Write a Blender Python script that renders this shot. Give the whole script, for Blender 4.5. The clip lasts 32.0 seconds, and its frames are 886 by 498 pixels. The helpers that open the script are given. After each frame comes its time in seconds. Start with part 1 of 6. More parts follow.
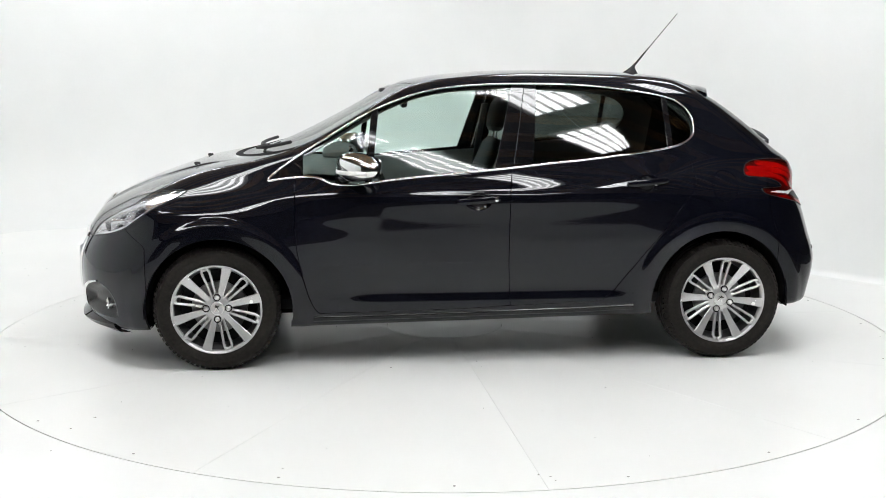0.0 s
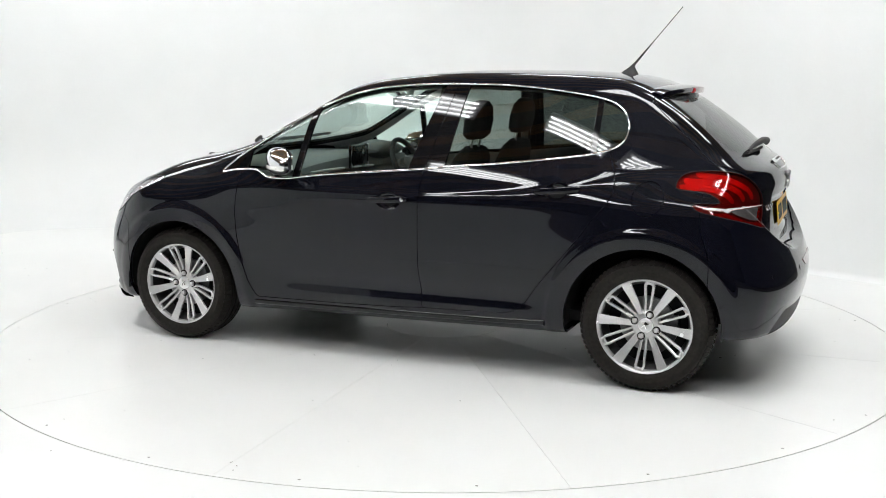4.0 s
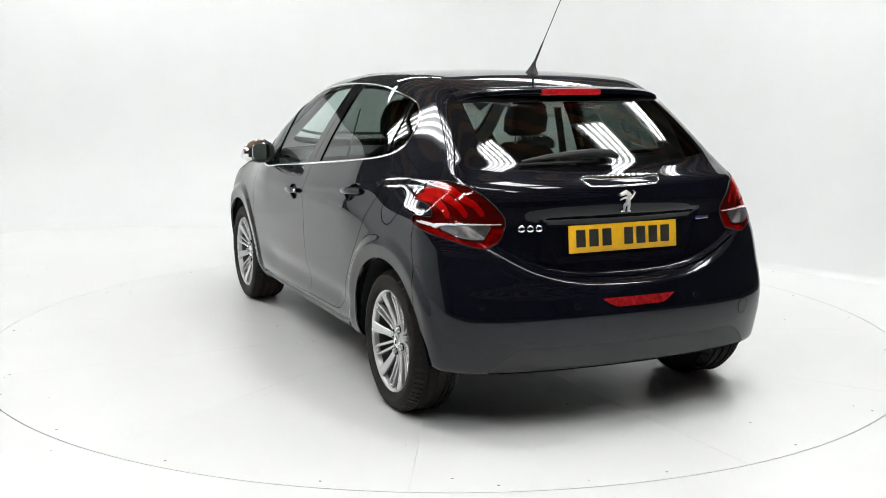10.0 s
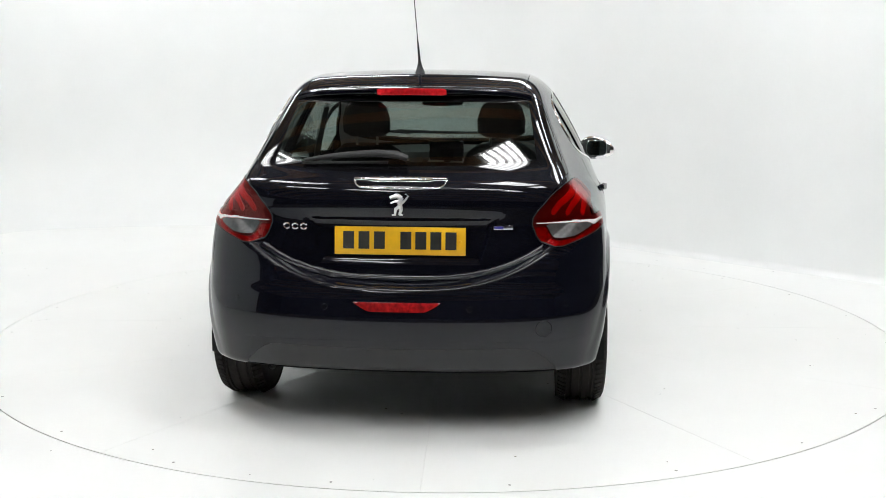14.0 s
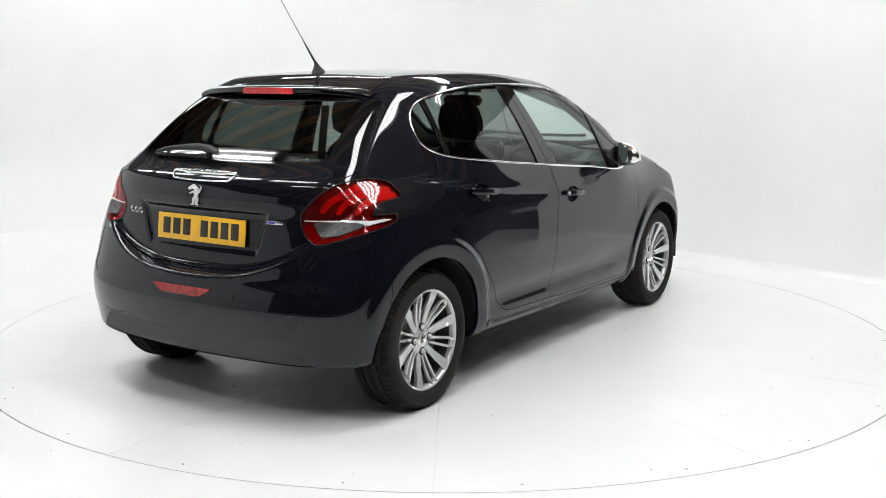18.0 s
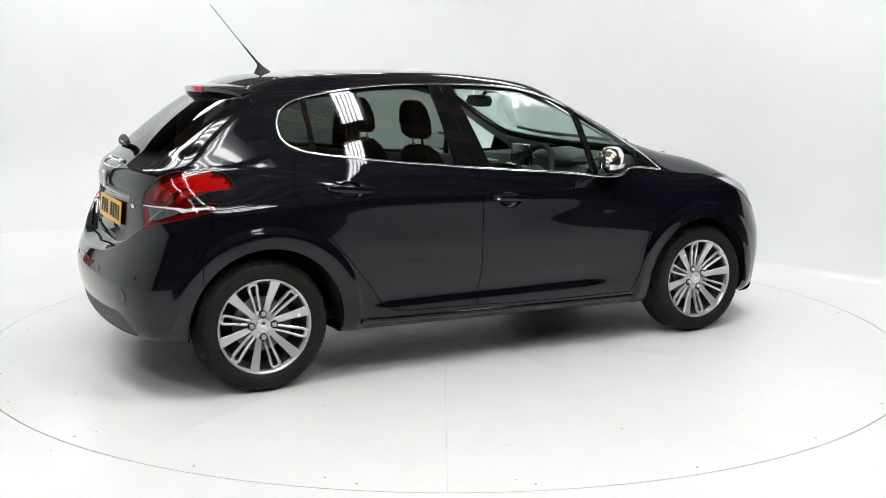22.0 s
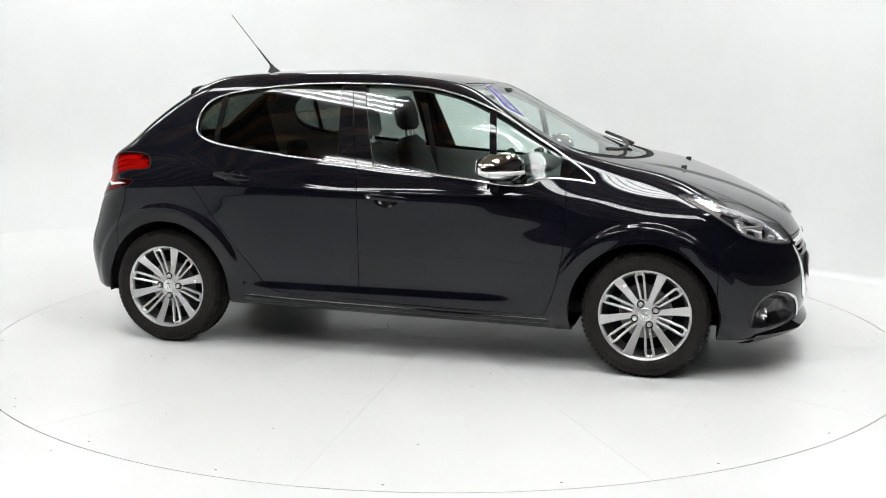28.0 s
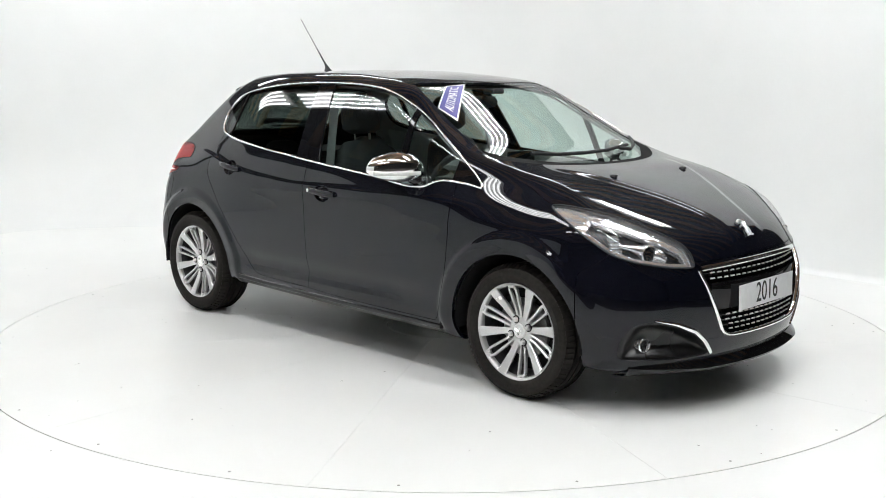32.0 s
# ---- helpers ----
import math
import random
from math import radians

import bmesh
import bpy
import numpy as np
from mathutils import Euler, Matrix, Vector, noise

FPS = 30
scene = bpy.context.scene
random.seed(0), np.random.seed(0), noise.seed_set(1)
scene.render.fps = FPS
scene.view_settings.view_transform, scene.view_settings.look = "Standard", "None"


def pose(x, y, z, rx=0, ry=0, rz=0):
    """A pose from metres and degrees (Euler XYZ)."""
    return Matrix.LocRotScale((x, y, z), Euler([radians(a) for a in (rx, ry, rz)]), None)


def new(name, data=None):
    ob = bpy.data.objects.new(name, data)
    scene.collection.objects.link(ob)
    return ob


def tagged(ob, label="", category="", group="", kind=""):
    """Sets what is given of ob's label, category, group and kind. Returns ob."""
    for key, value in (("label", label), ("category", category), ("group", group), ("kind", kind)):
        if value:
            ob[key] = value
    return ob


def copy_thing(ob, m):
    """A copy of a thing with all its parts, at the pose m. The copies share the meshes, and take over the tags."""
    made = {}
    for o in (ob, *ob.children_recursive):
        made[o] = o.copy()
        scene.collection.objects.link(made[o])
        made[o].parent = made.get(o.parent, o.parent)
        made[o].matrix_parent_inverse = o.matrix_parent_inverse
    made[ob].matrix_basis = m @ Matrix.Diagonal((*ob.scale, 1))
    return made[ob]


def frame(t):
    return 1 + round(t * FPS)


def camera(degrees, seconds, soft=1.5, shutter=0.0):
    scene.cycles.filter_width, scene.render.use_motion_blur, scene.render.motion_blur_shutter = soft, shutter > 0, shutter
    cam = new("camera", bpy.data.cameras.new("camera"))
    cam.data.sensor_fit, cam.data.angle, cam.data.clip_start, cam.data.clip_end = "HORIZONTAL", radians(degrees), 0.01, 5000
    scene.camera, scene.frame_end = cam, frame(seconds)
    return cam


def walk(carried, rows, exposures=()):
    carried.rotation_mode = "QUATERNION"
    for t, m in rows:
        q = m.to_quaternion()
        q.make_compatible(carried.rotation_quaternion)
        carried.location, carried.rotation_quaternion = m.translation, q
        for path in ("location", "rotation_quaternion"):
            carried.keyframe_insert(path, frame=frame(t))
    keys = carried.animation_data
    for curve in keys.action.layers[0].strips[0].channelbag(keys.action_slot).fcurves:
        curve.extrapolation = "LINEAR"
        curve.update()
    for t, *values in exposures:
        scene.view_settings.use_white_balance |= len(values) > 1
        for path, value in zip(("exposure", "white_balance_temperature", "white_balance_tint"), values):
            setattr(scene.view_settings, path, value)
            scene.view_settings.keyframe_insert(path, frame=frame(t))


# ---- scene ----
# ---------------------------------------------------------------- camera and turning table
EYE_D, EYE_H = 5.953, 1.435
cam = camera(45.84, 32.0, soft=0.8)
EYE_POSE = pose(0, -EYE_D, EYE_H, 90 - 9.47, 0, 0.09) @ pose(0, 0, 0, 0, 0, 0.15)
walk(cam, [(0.0, EYE_POSE), (32.0, EYE_POSE)])

# heading of the car on the table, degrees, second by second
TURN = [(0, 185.87), (1, 179.02), (2, 172.12), (3, 164.95), (4, 157.72), (5, 150.48), (6, 143.33), (7, 136.24),
        (8, 129.04), (9, 121.80), (10, 114.56), (11, 107.30), (12, 100.02), (13, 92.75), (14, 85.48), (15, 78.25),
        (16, 70.98), (17, 63.72), (18, 56.52), (19, 49.35), (20, 42.10), (21, 34.90), (22, 27.68), (23, 20.40),
        (24, 13.33), (25, 6.45), (26, -0.60), (27, -7.85), (28, -15.10), (29, -22.23), (30, -29.36), (31, -36.56), (32, -43.76)]
CAR_OFF = (-0.067, 0.033)
TABLE_R = 2.5
# ---------------------------------------------------------------- light
scene.view_settings.exposure = 0.0
world = bpy.data.worlds.new("world")
scene.world = world
world.use_nodes = True
world.node_tree.nodes["Background"].inputs["Color"].default_value = (0.9, 0.95, 1.0, 1)
world.node_tree.nodes["Background"].inputs["Strength"].default_value = 0.02
# ---------------------------------------------------------------- mesh helpers
def link_mesh(name, verts, faces, material, parent=None, label="", smooth=True, normals=None):
    me = bpy.data.meshes.new(name)
    me.from_pydata([tuple(v) for v in verts], [], [tuple(int(i) for i in f) for f in faces])
    if smooth:
        me.polygons.foreach_set("use_smooth", [True] * len(me.polygons))
    me.update()
    if normals is not None:
        me.normals_split_custom_set_from_vertices([tuple(n) for n in normals])
    if material is not None:
        me.materials.append(material)
    ob = new(name, me)
    if parent is not None:
        ob.parent = parent
    if label:
        tagged(ob, label=label)
    return ob


def part(name, bm, material, parent=None, label="", smooth=True, sharp=35):
    me = bpy.data.meshes.new(name)
    bmesh.ops.recalc_face_normals(bm, faces=bm.faces)
    if smooth:
        for f in bm.faces:
            f.smooth = True
        lim = radians(sharp)
        for e in bm.edges:
            if len(e.link_faces) == 2 and e.calc_face_angle(0) > lim:
                e.smooth = False
    bm.to_mesh(me)
    bm.free()
    me.materials.append(material)
    ob = new(name, me)
    if parent is not None:
        ob.parent = parent
    if label:
        tagged(ob, label=label)
    return ob


def box(bm, c, s, m=None, bevel=0.0):
    r = bmesh.ops.create_cube(bm, size=1.0)
    t = Matrix.Translation(c) @ Matrix.Diagonal((*s, 1))
    if m is not None:
        t = m @ t
    bmesh.ops.transform(bm, matrix=t, verts=r["verts"])
    if bevel:
        es = list({e for v in r["verts"] for e in v.link_edges})
        bmesh.ops.bevel(bm, geom=es, offset=bevel, segments=2, affect="EDGES", profile=0.5)
    return bm


def lathe(bm, profile, seg=64, axis="y", closed=False):
    """Turns (radius, along) pairs round an axis through the origin."""
    rings = []
    for r, a in profile:
        ring = []
        for i in range(seg):
            c, s = math.cos(2 * math.pi * i / seg), math.sin(2 * math.pi * i / seg)
            p = (r * c, a, r * s) if axis == "y" else ((r * c, r * s, a) if axis == "z" else (a, r * c, r * s))
            ring.append(bm.verts.new(p))
        rings.append(ring)
    pairs = list(zip(rings, rings[1:])) + ([(rings[-1], rings[0])] if closed else [])
    for A, B in pairs:
        for i in range(seg):
            j = (i + 1) % seg
            bm.faces.new((A[i], A[j], B[j], B[i]))
    return bm


def prism(bm, poly, a, b, put):
    """A straight solid over a flat outline; put(u, v, w) gives the place."""
    lo = [bm.verts.new(put(u, v, a)) for u, v in poly]
    hi = [bm.verts.new(put(u, v, b)) for u, v in poly]
    n = len(poly)
    bm.faces.new(lo)
    bm.faces.new(hi[::-1])
    for i in range(n):
        j = (i + 1) % n
        bm.faces.new((lo[i], lo[j], hi[j], hi[i]))
    return bm


def tube(bm, pts, r, seg=10, cap=True):
    """A round bar along points; r may be a list."""
    pts = [Vector(p) for p in pts]
    n = len(pts)
    rad = r if isinstance(r, (list, tuple)) else [r] * n
    up = Vector((0.13, 0.31, 1)).normalized()
    rings = []
    for i, p in enumerate(pts):
        d = (pts[min(i + 1, n - 1)] - pts[max(i - 1, 0)]).normalized()
        a = d.cross(up)
        a = a.normalized() if a.length > 1e-4 else d.orthogonal().normalized()
        b = d.cross(a).normalized()
        rings.append([bm.verts.new(p + rad[i] * (math.cos(2 * math.pi * k / seg) * a + math.sin(2 * math.pi * k / seg) * b)) for k in range(seg)])
    for A, B in zip(rings, rings[1:]):
        for k in range(seg):
            j = (k + 1) % seg
            bm.faces.new((A[k], A[j], B[j], B[k]))
    if cap:
        bm.faces.new(rings[0][::-1])
        bm.faces.new(rings[-1])
    return bm


def soft_box(bm, rows, seg=24, power=4.0, cap=True):
    """A padded form lofted through rounded sections: rows of (centre, half width vector, half depth vector)."""
    rings = []
    for c, u, v in rows:
        c, u, v = Vector(c), Vector(u), Vector(v)
        ring = []
        for i in range(seg):
            a = 2 * math.pi * i / seg
            ca, sa = math.cos(a), math.sin(a)
            ring.append(bm.verts.new(c + u * math.copysign(abs(ca) ** (2 / power), ca) + v * math.copysign(abs(sa) ** (2 / power), sa)))
        rings.append(ring)
    for A, B in zip(rings, rings[1:]):
        for i in range(seg):
            j = (i + 1) % seg
            bm.faces.new((A[i], A[j], B[j], B[i]))
    if cap:
        bm.faces.new(rings[0][::-1])
        bm.faces.new(rings[-1])
    return bm


def empty(name, label="", category="", group="", kind=""):
    return tagged(new(name), label, category, group, kind)


# smooth curve through rounded breakpoints
def curve(pairs, soft=0.05, step=0.002):
    pairs = sorted(pairs)
    xs, ys = np.array(pairs, float).T
    g = np.arange(xs[0] - 6 * soft, xs[-1] + 6 * soft, step)
    lo, hi = (ys[1] - ys[0]) / (xs[1] - xs[0]), (ys[-1] - ys[-2]) / (xs[-1] - xs[-2])
    v = np.interp(g, xs, ys)
    v = np.where(g < xs[0], ys[0] + lo * (g - xs[0]), np.where(g > xs[-1], ys[-1] + hi * (g - xs[-1]), v))
    k = np.exp(-0.5 * (np.arange(-int(3 * soft / step), int(3 * soft / step) + 1) * step / soft) ** 2)
    pad = len(k) // 2
    vv = np.concatenate([v[0] + lo * step * np.arange(-pad, 0), v, v[-1] + hi * step * np.arange(1, pad + 1)])
    v = np.convolve(vv, k / k.sum(), "valid")
    return lambda q: np.interp(q, g, v)


def sstep(a, b, x):
    t = np.clip((x - a) / (b - a), 0, 1)
    return t * t * (3 - 2 * t)


def smax(a, b, r):
    h = np.clip(0.5 + 0.5 * (a - b) / r, 0, 1)
    return b + (a - b) * h + r * h * (1 - h)


def rounded(poly, times=3):
    p = np.array(poly, float)
    for _ in range(times):
        q = np.roll(p, -1, 0)
        p = np.stack([0.8 * p + 0.2 * q, 0.2 * p + 0.8 * q], 1).reshape(-1, 2)
    return p


def sd_poly(poly, u, v):
    """Signed distance to a closed outline, below 0 inside."""
    p = np.asarray(poly, float)
    best = np.full(u.shape, 1e9)
    inside = np.zeros(u.shape, bool)
    for a, b in zip(p, np.roll(p, -1, 0)):
        e = b - a
        l2 = e @ e
        if l2 < 1e-14:
            continue
        t = np.clip(((u - a[0]) * e[0] + (v - a[1]) * e[1]) / l2, 0, 1)
        best = np.minimum(best, (u - a[0] - t * e[0]) ** 2 + (v - a[1] - t * e[1]) ** 2)
        if abs(e[1]) > 1e-12:
            cross = ((a[1] > v) != (b[1] > v)) & (u < e[0] * (v - a[1]) / e[1] + a[0])
            inside ^= cross
    d = np.sqrt(best)
    return np.where(inside, -d, d)


def sd_line(pts, u, v):
    """Distance to an open line."""
    best = np.full(u.shape, 1e9)
    p = np.asarray(pts, float)
    for a, b in zip(p, p[1:]):
        e = b - a
        t = np.clip(((u - a[0]) * e[0] + (v - a[1]) * e[1]) / (e @ e), 0, 1)
        best = np.minimum(best, (u - a[0] - t * e[0]) ** 2 + (v - a[1] - t * e[1]) ** 2)
    return np.sqrt(best)
# ---------------------------------------------------------------- materials
def nodes_of(name):
    m = bpy.data.materials.new(name)
    m.use_nodes = True
    nt = m.node_tree
    return m, nt, nt.nodes, nt.links, nt.nodes["Principled BSDF"]


def grain(nd, ln, scale, detail=4.0, rough=0.55, coord="Object"):
    tc, n = nd.new("ShaderNodeTexCoord"), nd.new("ShaderNodeTexNoise")
    n.inputs["Scale"].default_value, n.inputs["Detail"].default_value, n.inputs["Roughness"].default_value = scale, detail, rough
    ln.new(tc.outputs[coord], n.inputs["Vector"])
    return n


def ramp_of(nd, ln, src, stops):
    r = nd.new("ShaderNodeValToRGB")
    r.color_ramp.elements[0].position, r.color_ramp.elements[0].color = stops[0][0], (*stops[0][1], 1)
    r.color_ramp.elements[1].position, r.color_ramp.elements[1].color = stops[-1][0], (*stops[-1][1], 1)
    for p, c in stops[1:-1]:
        e = r.color_ramp.elements.new(p)
        e.color = (*c, 1)
    ln.new(src, r.inputs["Fac"])
    return r


def bump_of(nd, ln, src, bsdf, strength, distance):
    b = nd.new("ShaderNodeBump")
    b.inputs["Strength"].default_value, b.inputs["Distance"].default_value = strength, distance
    ln.new(src, b.inputs["Height"])
    ln.new(b.outputs["Normal"], bsdf.inputs["Normal"])


def plain(name, color, rough=0.5, metal=0.0, vary=0.12, scale=40.0, bump=0.0, dist=0.001, coat=0.0, ior=1.5, spec=0.5):
    m, nt, nd, ln, b = nodes_of(name)
    n = grain(nd, ln, scale)
    lo = tuple(c * (1 - vary) for c in color)
    hi = tuple(min(1, c * (1 + vary)) for c in color)
    r = ramp_of(nd, ln, n.outputs["Fac"], [(0.3, lo), (0.7, hi)])
    ln.new(r.outputs["Color"], b.inputs["Base Color"])
    big = grain(nd, ln, scale * 0.08, 3)
    mr = nd.new("ShaderNodeMapRange")
    mr.inputs["To Min"].default_value, mr.inputs["To Max"].default_value = max(0.0, rough * 0.85), min(1, rough * 1.15)
    ln.new(big.outputs["Fac"], mr.inputs["Value"])
    ln.new(mr.outputs["Result"], b.inputs["Roughness"])
    b.inputs["Metallic"].default_value, b.inputs["IOR"].default_value = metal, ior
    b.inputs["Specular IOR Level"].default_value = spec
    b.inputs["Coat Weight"].default_value, b.inputs["Coat Roughness"].default_value = coat, 0.03
    if bump:
        bump_of(nd, ln, n.outputs["Fac"], b, bump, dist)
    return m


def paint_of():
    m, nt, nd, ln, b = nodes_of("navy_paint")
    flake = nd.new("ShaderNodeTexVoronoi")
    flake.inputs["Scale"].default_value = 900
    tc = nd.new("ShaderNodeTexCoord")
    ln.new(tc.outputs["Object"], flake.inputs["Vector"])
    r = ramp_of(nd, ln, flake.outputs["Distance"], [(0.0, (0.0028, 0.0034, 0.0082)), (1.0, (0.0013, 0.0016, 0.0040))])
    ln.new(r.outputs["Color"], b.inputs["Base Color"])
    b.inputs["Metallic"].default_value, b.inputs["Roughness"].default_value = 0.0, 0.5
    b.inputs["Specular IOR Level"].default_value = 0.04
    b.inputs["Coat Weight"].default_value, b.inputs["Coat Roughness"].default_value, b.inputs["Coat IOR"].default_value = 1.0, 0.010, 1.42
    peel = grain(nd, ln, 130, 2)
    bp = nd.new("ShaderNodeBump")
    bp.inputs["Strength"].default_value, bp.inputs["Distance"].default_value = 0.04, 0.0004
    ln.new(peel.outputs["Fac"], bp.inputs["Height"])
    ln.new(bp.outputs["Normal"], b.inputs["Coat Normal"])
    return m


def pane_of(name, tint, base=0.05):
    """Car glass: clear through, tinted, with a mirror gloss that grows towards the edge of sight."""
    m, nt, nd, ln, b = nodes_of(name)
    nd.remove(b)
    out = nd["Material Output"]
    tr, gl, mix = nd.new("ShaderNodeBsdfTransparent"), nd.new("ShaderNodeBsdfGlossy"), nd.new("ShaderNodeMixShader")
    lw, pw, fr = nd.new("ShaderNodeLayerWeight"), nd.new("ShaderNodeMath"), nd.new("ShaderNodeMath")
    lw.inputs["Blend"].default_value = 0.5
    pw.operation, pw.inputs[1].default_value = "POWER", 5.0
    fr.operation, fr.inputs[1].default_value, fr.inputs[2].default_value = "MULTIPLY_ADD", 0.92, base
    ln.new(lw.outputs["Facing"], pw.inputs[0])
    ln.new(pw.outputs[0], fr.inputs[0])
    tr.inputs["Color"].default_value = (*tint, 1)
    gl.inputs["Roughness"].default_value = 0.0
    ln.new(fr.outputs[0], mix.inputs["Fac"])
    ln.new(tr.outputs["BSDF"], mix.inputs[1])
    ln.new(gl.outputs["BSDF"], mix.inputs[2])
    ln.new(mix.outputs["Shader"], out.inputs["Surface"])
    return m


def glow_of(name, color, power):
    m, nt, nd, ln, b = nodes_of(name)
    b.inputs["Base Color"].default_value = (0.8, 0.8, 0.8, 1)
    b.inputs["Emission Color"].default_value, b.inputs["Emission Strength"].default_value = (*color, 1), power
    return m


PAINT = paint_of()
BLACK_GLOSS = plain("gloss_black", (0.006, 0.006, 0.007), 0.03, spec=0.4)
BLACK_PLASTIC = plain("black_plastic", (0.018, 0.018, 0.020), 0.55, bump=0.25, dist=0.0006, scale=300)
INNER_DARK = plain("dark_liner", (0.012, 0.012, 0.0125), 0.9, spec=0.15)
RUBBER = plain("tyre_rubber", (0.0125, 0.0102, 0.0084), 0.8, scale=60, vary=0.3, bump=0.2, dist=0.0008, spec=0.3)
SEAL = plain("rubber_seal", (0.012, 0.012, 0.012), 0.6)
CHROME = plain("chrome", (0.90, 0.90, 0.90), 0.05, metal=1.0, vary=0.02)
SATIN = plain("satin_metal", (0.62, 0.62, 0.62), 0.28, metal=1.0, vary=0.05)
ALLOY = plain("alloy_silver", (0.62, 0.62, 0.62), 0.26, metal=0.5, vary=0.05, scale=200, coat=0.5)
# alloy with shade put into its colour, for parts behind the spokes
ALLOY_SHADED = plain("alloy_shadow", (0.055, 0.055, 0.058), 0.45, metal=0.5, vary=0.2)
STEEL = plain("brake_steel", (0.20, 0.20, 0.20), 0.4, metal=0.8, vary=0.2, scale=120)
GLASS_FRONT = pane_of("clear_glass", (0.78, 0.875, 0.84))
GLASS_REAR = pane_of("privacy_glass", (0.22, 0.245, 0.23))
GLASS_TAIL = pane_of("tail_glass", (0.215, 0.245, 0.228))
LENS_CLEAR = pane_of("lamp_lens", (0.95, 0.95, 0.96))
# ---------------------------------------------------------------- the studio
def white_paint(name, base, rough, marks=0.0):
    m, nt, nd, ln, b = nodes_of(name)
    n1 = grain(nd, ln, 1.3, 5)
    n2 = grain(nd, ln, 55, 4)
    mix = nd.new("ShaderNodeMath")
    mix.operation = "MULTIPLY_ADD"
    ln.new(n2.outputs["Fac"], mix.inputs[0])
    mix.inputs[1].default_value = 0.25
    ln.new(n1.outputs["Fac"], mix.inputs[2])
    r = ramp_of(nd, ln, mix.outputs[0], [(0.35, tuple(c * 0.955 for c in base)), (0.8, base)])
    src = r.outputs["Color"]
    if marks:
        n3 = grain(nd, ln, 7, 8, 0.7)
        k = ramp_of(nd, ln, n3.outputs["Fac"], [(0.0, (1, 1, 1)), (0.70, (1, 1, 1)), (0.78, (1 - marks,) * 3)])
        mm = nd.new("ShaderNodeMix")
        mm.data_type, mm.blend_type = "RGBA", "MULTIPLY"
        mm.inputs["Factor"].default_value = 1.0
        ln.new(src, mm.inputs["A"])
        ln.new(k.outputs["Color"], mm.inputs["B"])
        src = mm.outputs["Result"]
    ln.new(src, b.inputs["Base Color"])
    b.inputs["Roughness"].default_value = rough
    b.inputs["Specular IOR Level"].default_value = 0.4
    bump_of(nd, ln, n2.outputs["Fac"], b, 0.06, 0.001)
    return m


FLOOR_WHITE = white_paint("floor_white", (0.87, 0.88, 0.87), 0.32, 0.06)
TABLE_WHITE = white_paint("table_white", (0.87, 0.88, 0.865), 0.28, 0.08)
WALL_WHITE = white_paint("wall_white", (0.84, 0.855, 0.85), 0.85)
GAP_GREY = plain("joint_dirt", (0.11, 0.10, 0.088), 0.9)
BED_GREY = plain("joint_grey", (0.58, 0.58, 0.57), 0.9)
HALL_DARK = plain("hall_grey", (0.06, 0.055, 0.05), 0.8, vary=0.3, scale=3)
TIMBER = plain("brown_timber", (0.50, 0.27, 0.12), 0.65, vary=0.3, scale=6)
BOARDING = plain("dark_boarding", (0.15, 0.145, 0.14), 0.8, vary=0.3, scale=4)
CONCRETE = plain("concrete", (0.35, 0.35, 0.34), 0.8, vary=0.15, scale=5)


def disc_with_hole(name, r_in, r_out, z, mat, seg=180, outline=None):
    bm = bmesh.new()
    A = [bm.verts.new((r_in * math.cos(2 * math.pi * i / seg), r_in * math.sin(2 * math.pi * i / seg), z)) for i in range(seg)]
    B = [bm.verts.new((r_out * math.cos(2 * math.pi * i / seg), r_out * math.sin(2 * math.pi * i / seg), z)) for i in range(seg)]
    C = [bm.verts.new((v.co.x, v.co.y, z - 0.05)) for v in A]
    for i in range(seg):
        j = (i + 1) % seg
        bm.faces.new((A[i], B[i], B[j], A[j]))
        bm.faces.new((C[i], A[i], A[j], C[j]))
    return part(name, bm, mat, smooth=False)


def studio_floor():
    """White floor with a round hole for the table, straight towards the hall."""
    seg = 180
    bm = bmesh.new()
    A, B = [], []
    for i in range(seg):
        a = 2 * math.pi * i / seg
        c, s = math.cos(a), math.sin(a)
        r = 7.4
        if s < -0.05:
            r = min(r, 4.6 / -s)
        if c > 0.05:
            r = min(r, 4.15 / c)
        if c < -0.05:
            r = min(r, 5.62 / -c)
        A.append(bm.verts.new(((TABLE_R + 0.0042) * c, (TABLE_R + 0.0042) * s, 0)))
        B.append(bm.verts.new((r * c, r * s, 0)))
    C = [bm.verts.new((v.co.x, v.co.y, -0.05)) for v in A]
    for i in range(seg):
        j = (i + 1) % seg
        bm.faces.new((A[i], B[i], B[j], A[j]))
        bm.faces.new((C[i], A[i], A[j], C[j]))
    return part("floor", bm, FLOOR_WHITE, smooth=False)


tagged(studio_floor(), "scuffed glossy white studio floor", "floor", kind="structure")
bm = bmesh.new()
lathe(bm, [(2.42, -0.05), (2.62, -0.05)], 120, "z")
tagged(part("floor_joint", bm, GAP_GREY, smooth=False), "dark gap round the turning table", "floor", kind="structure")


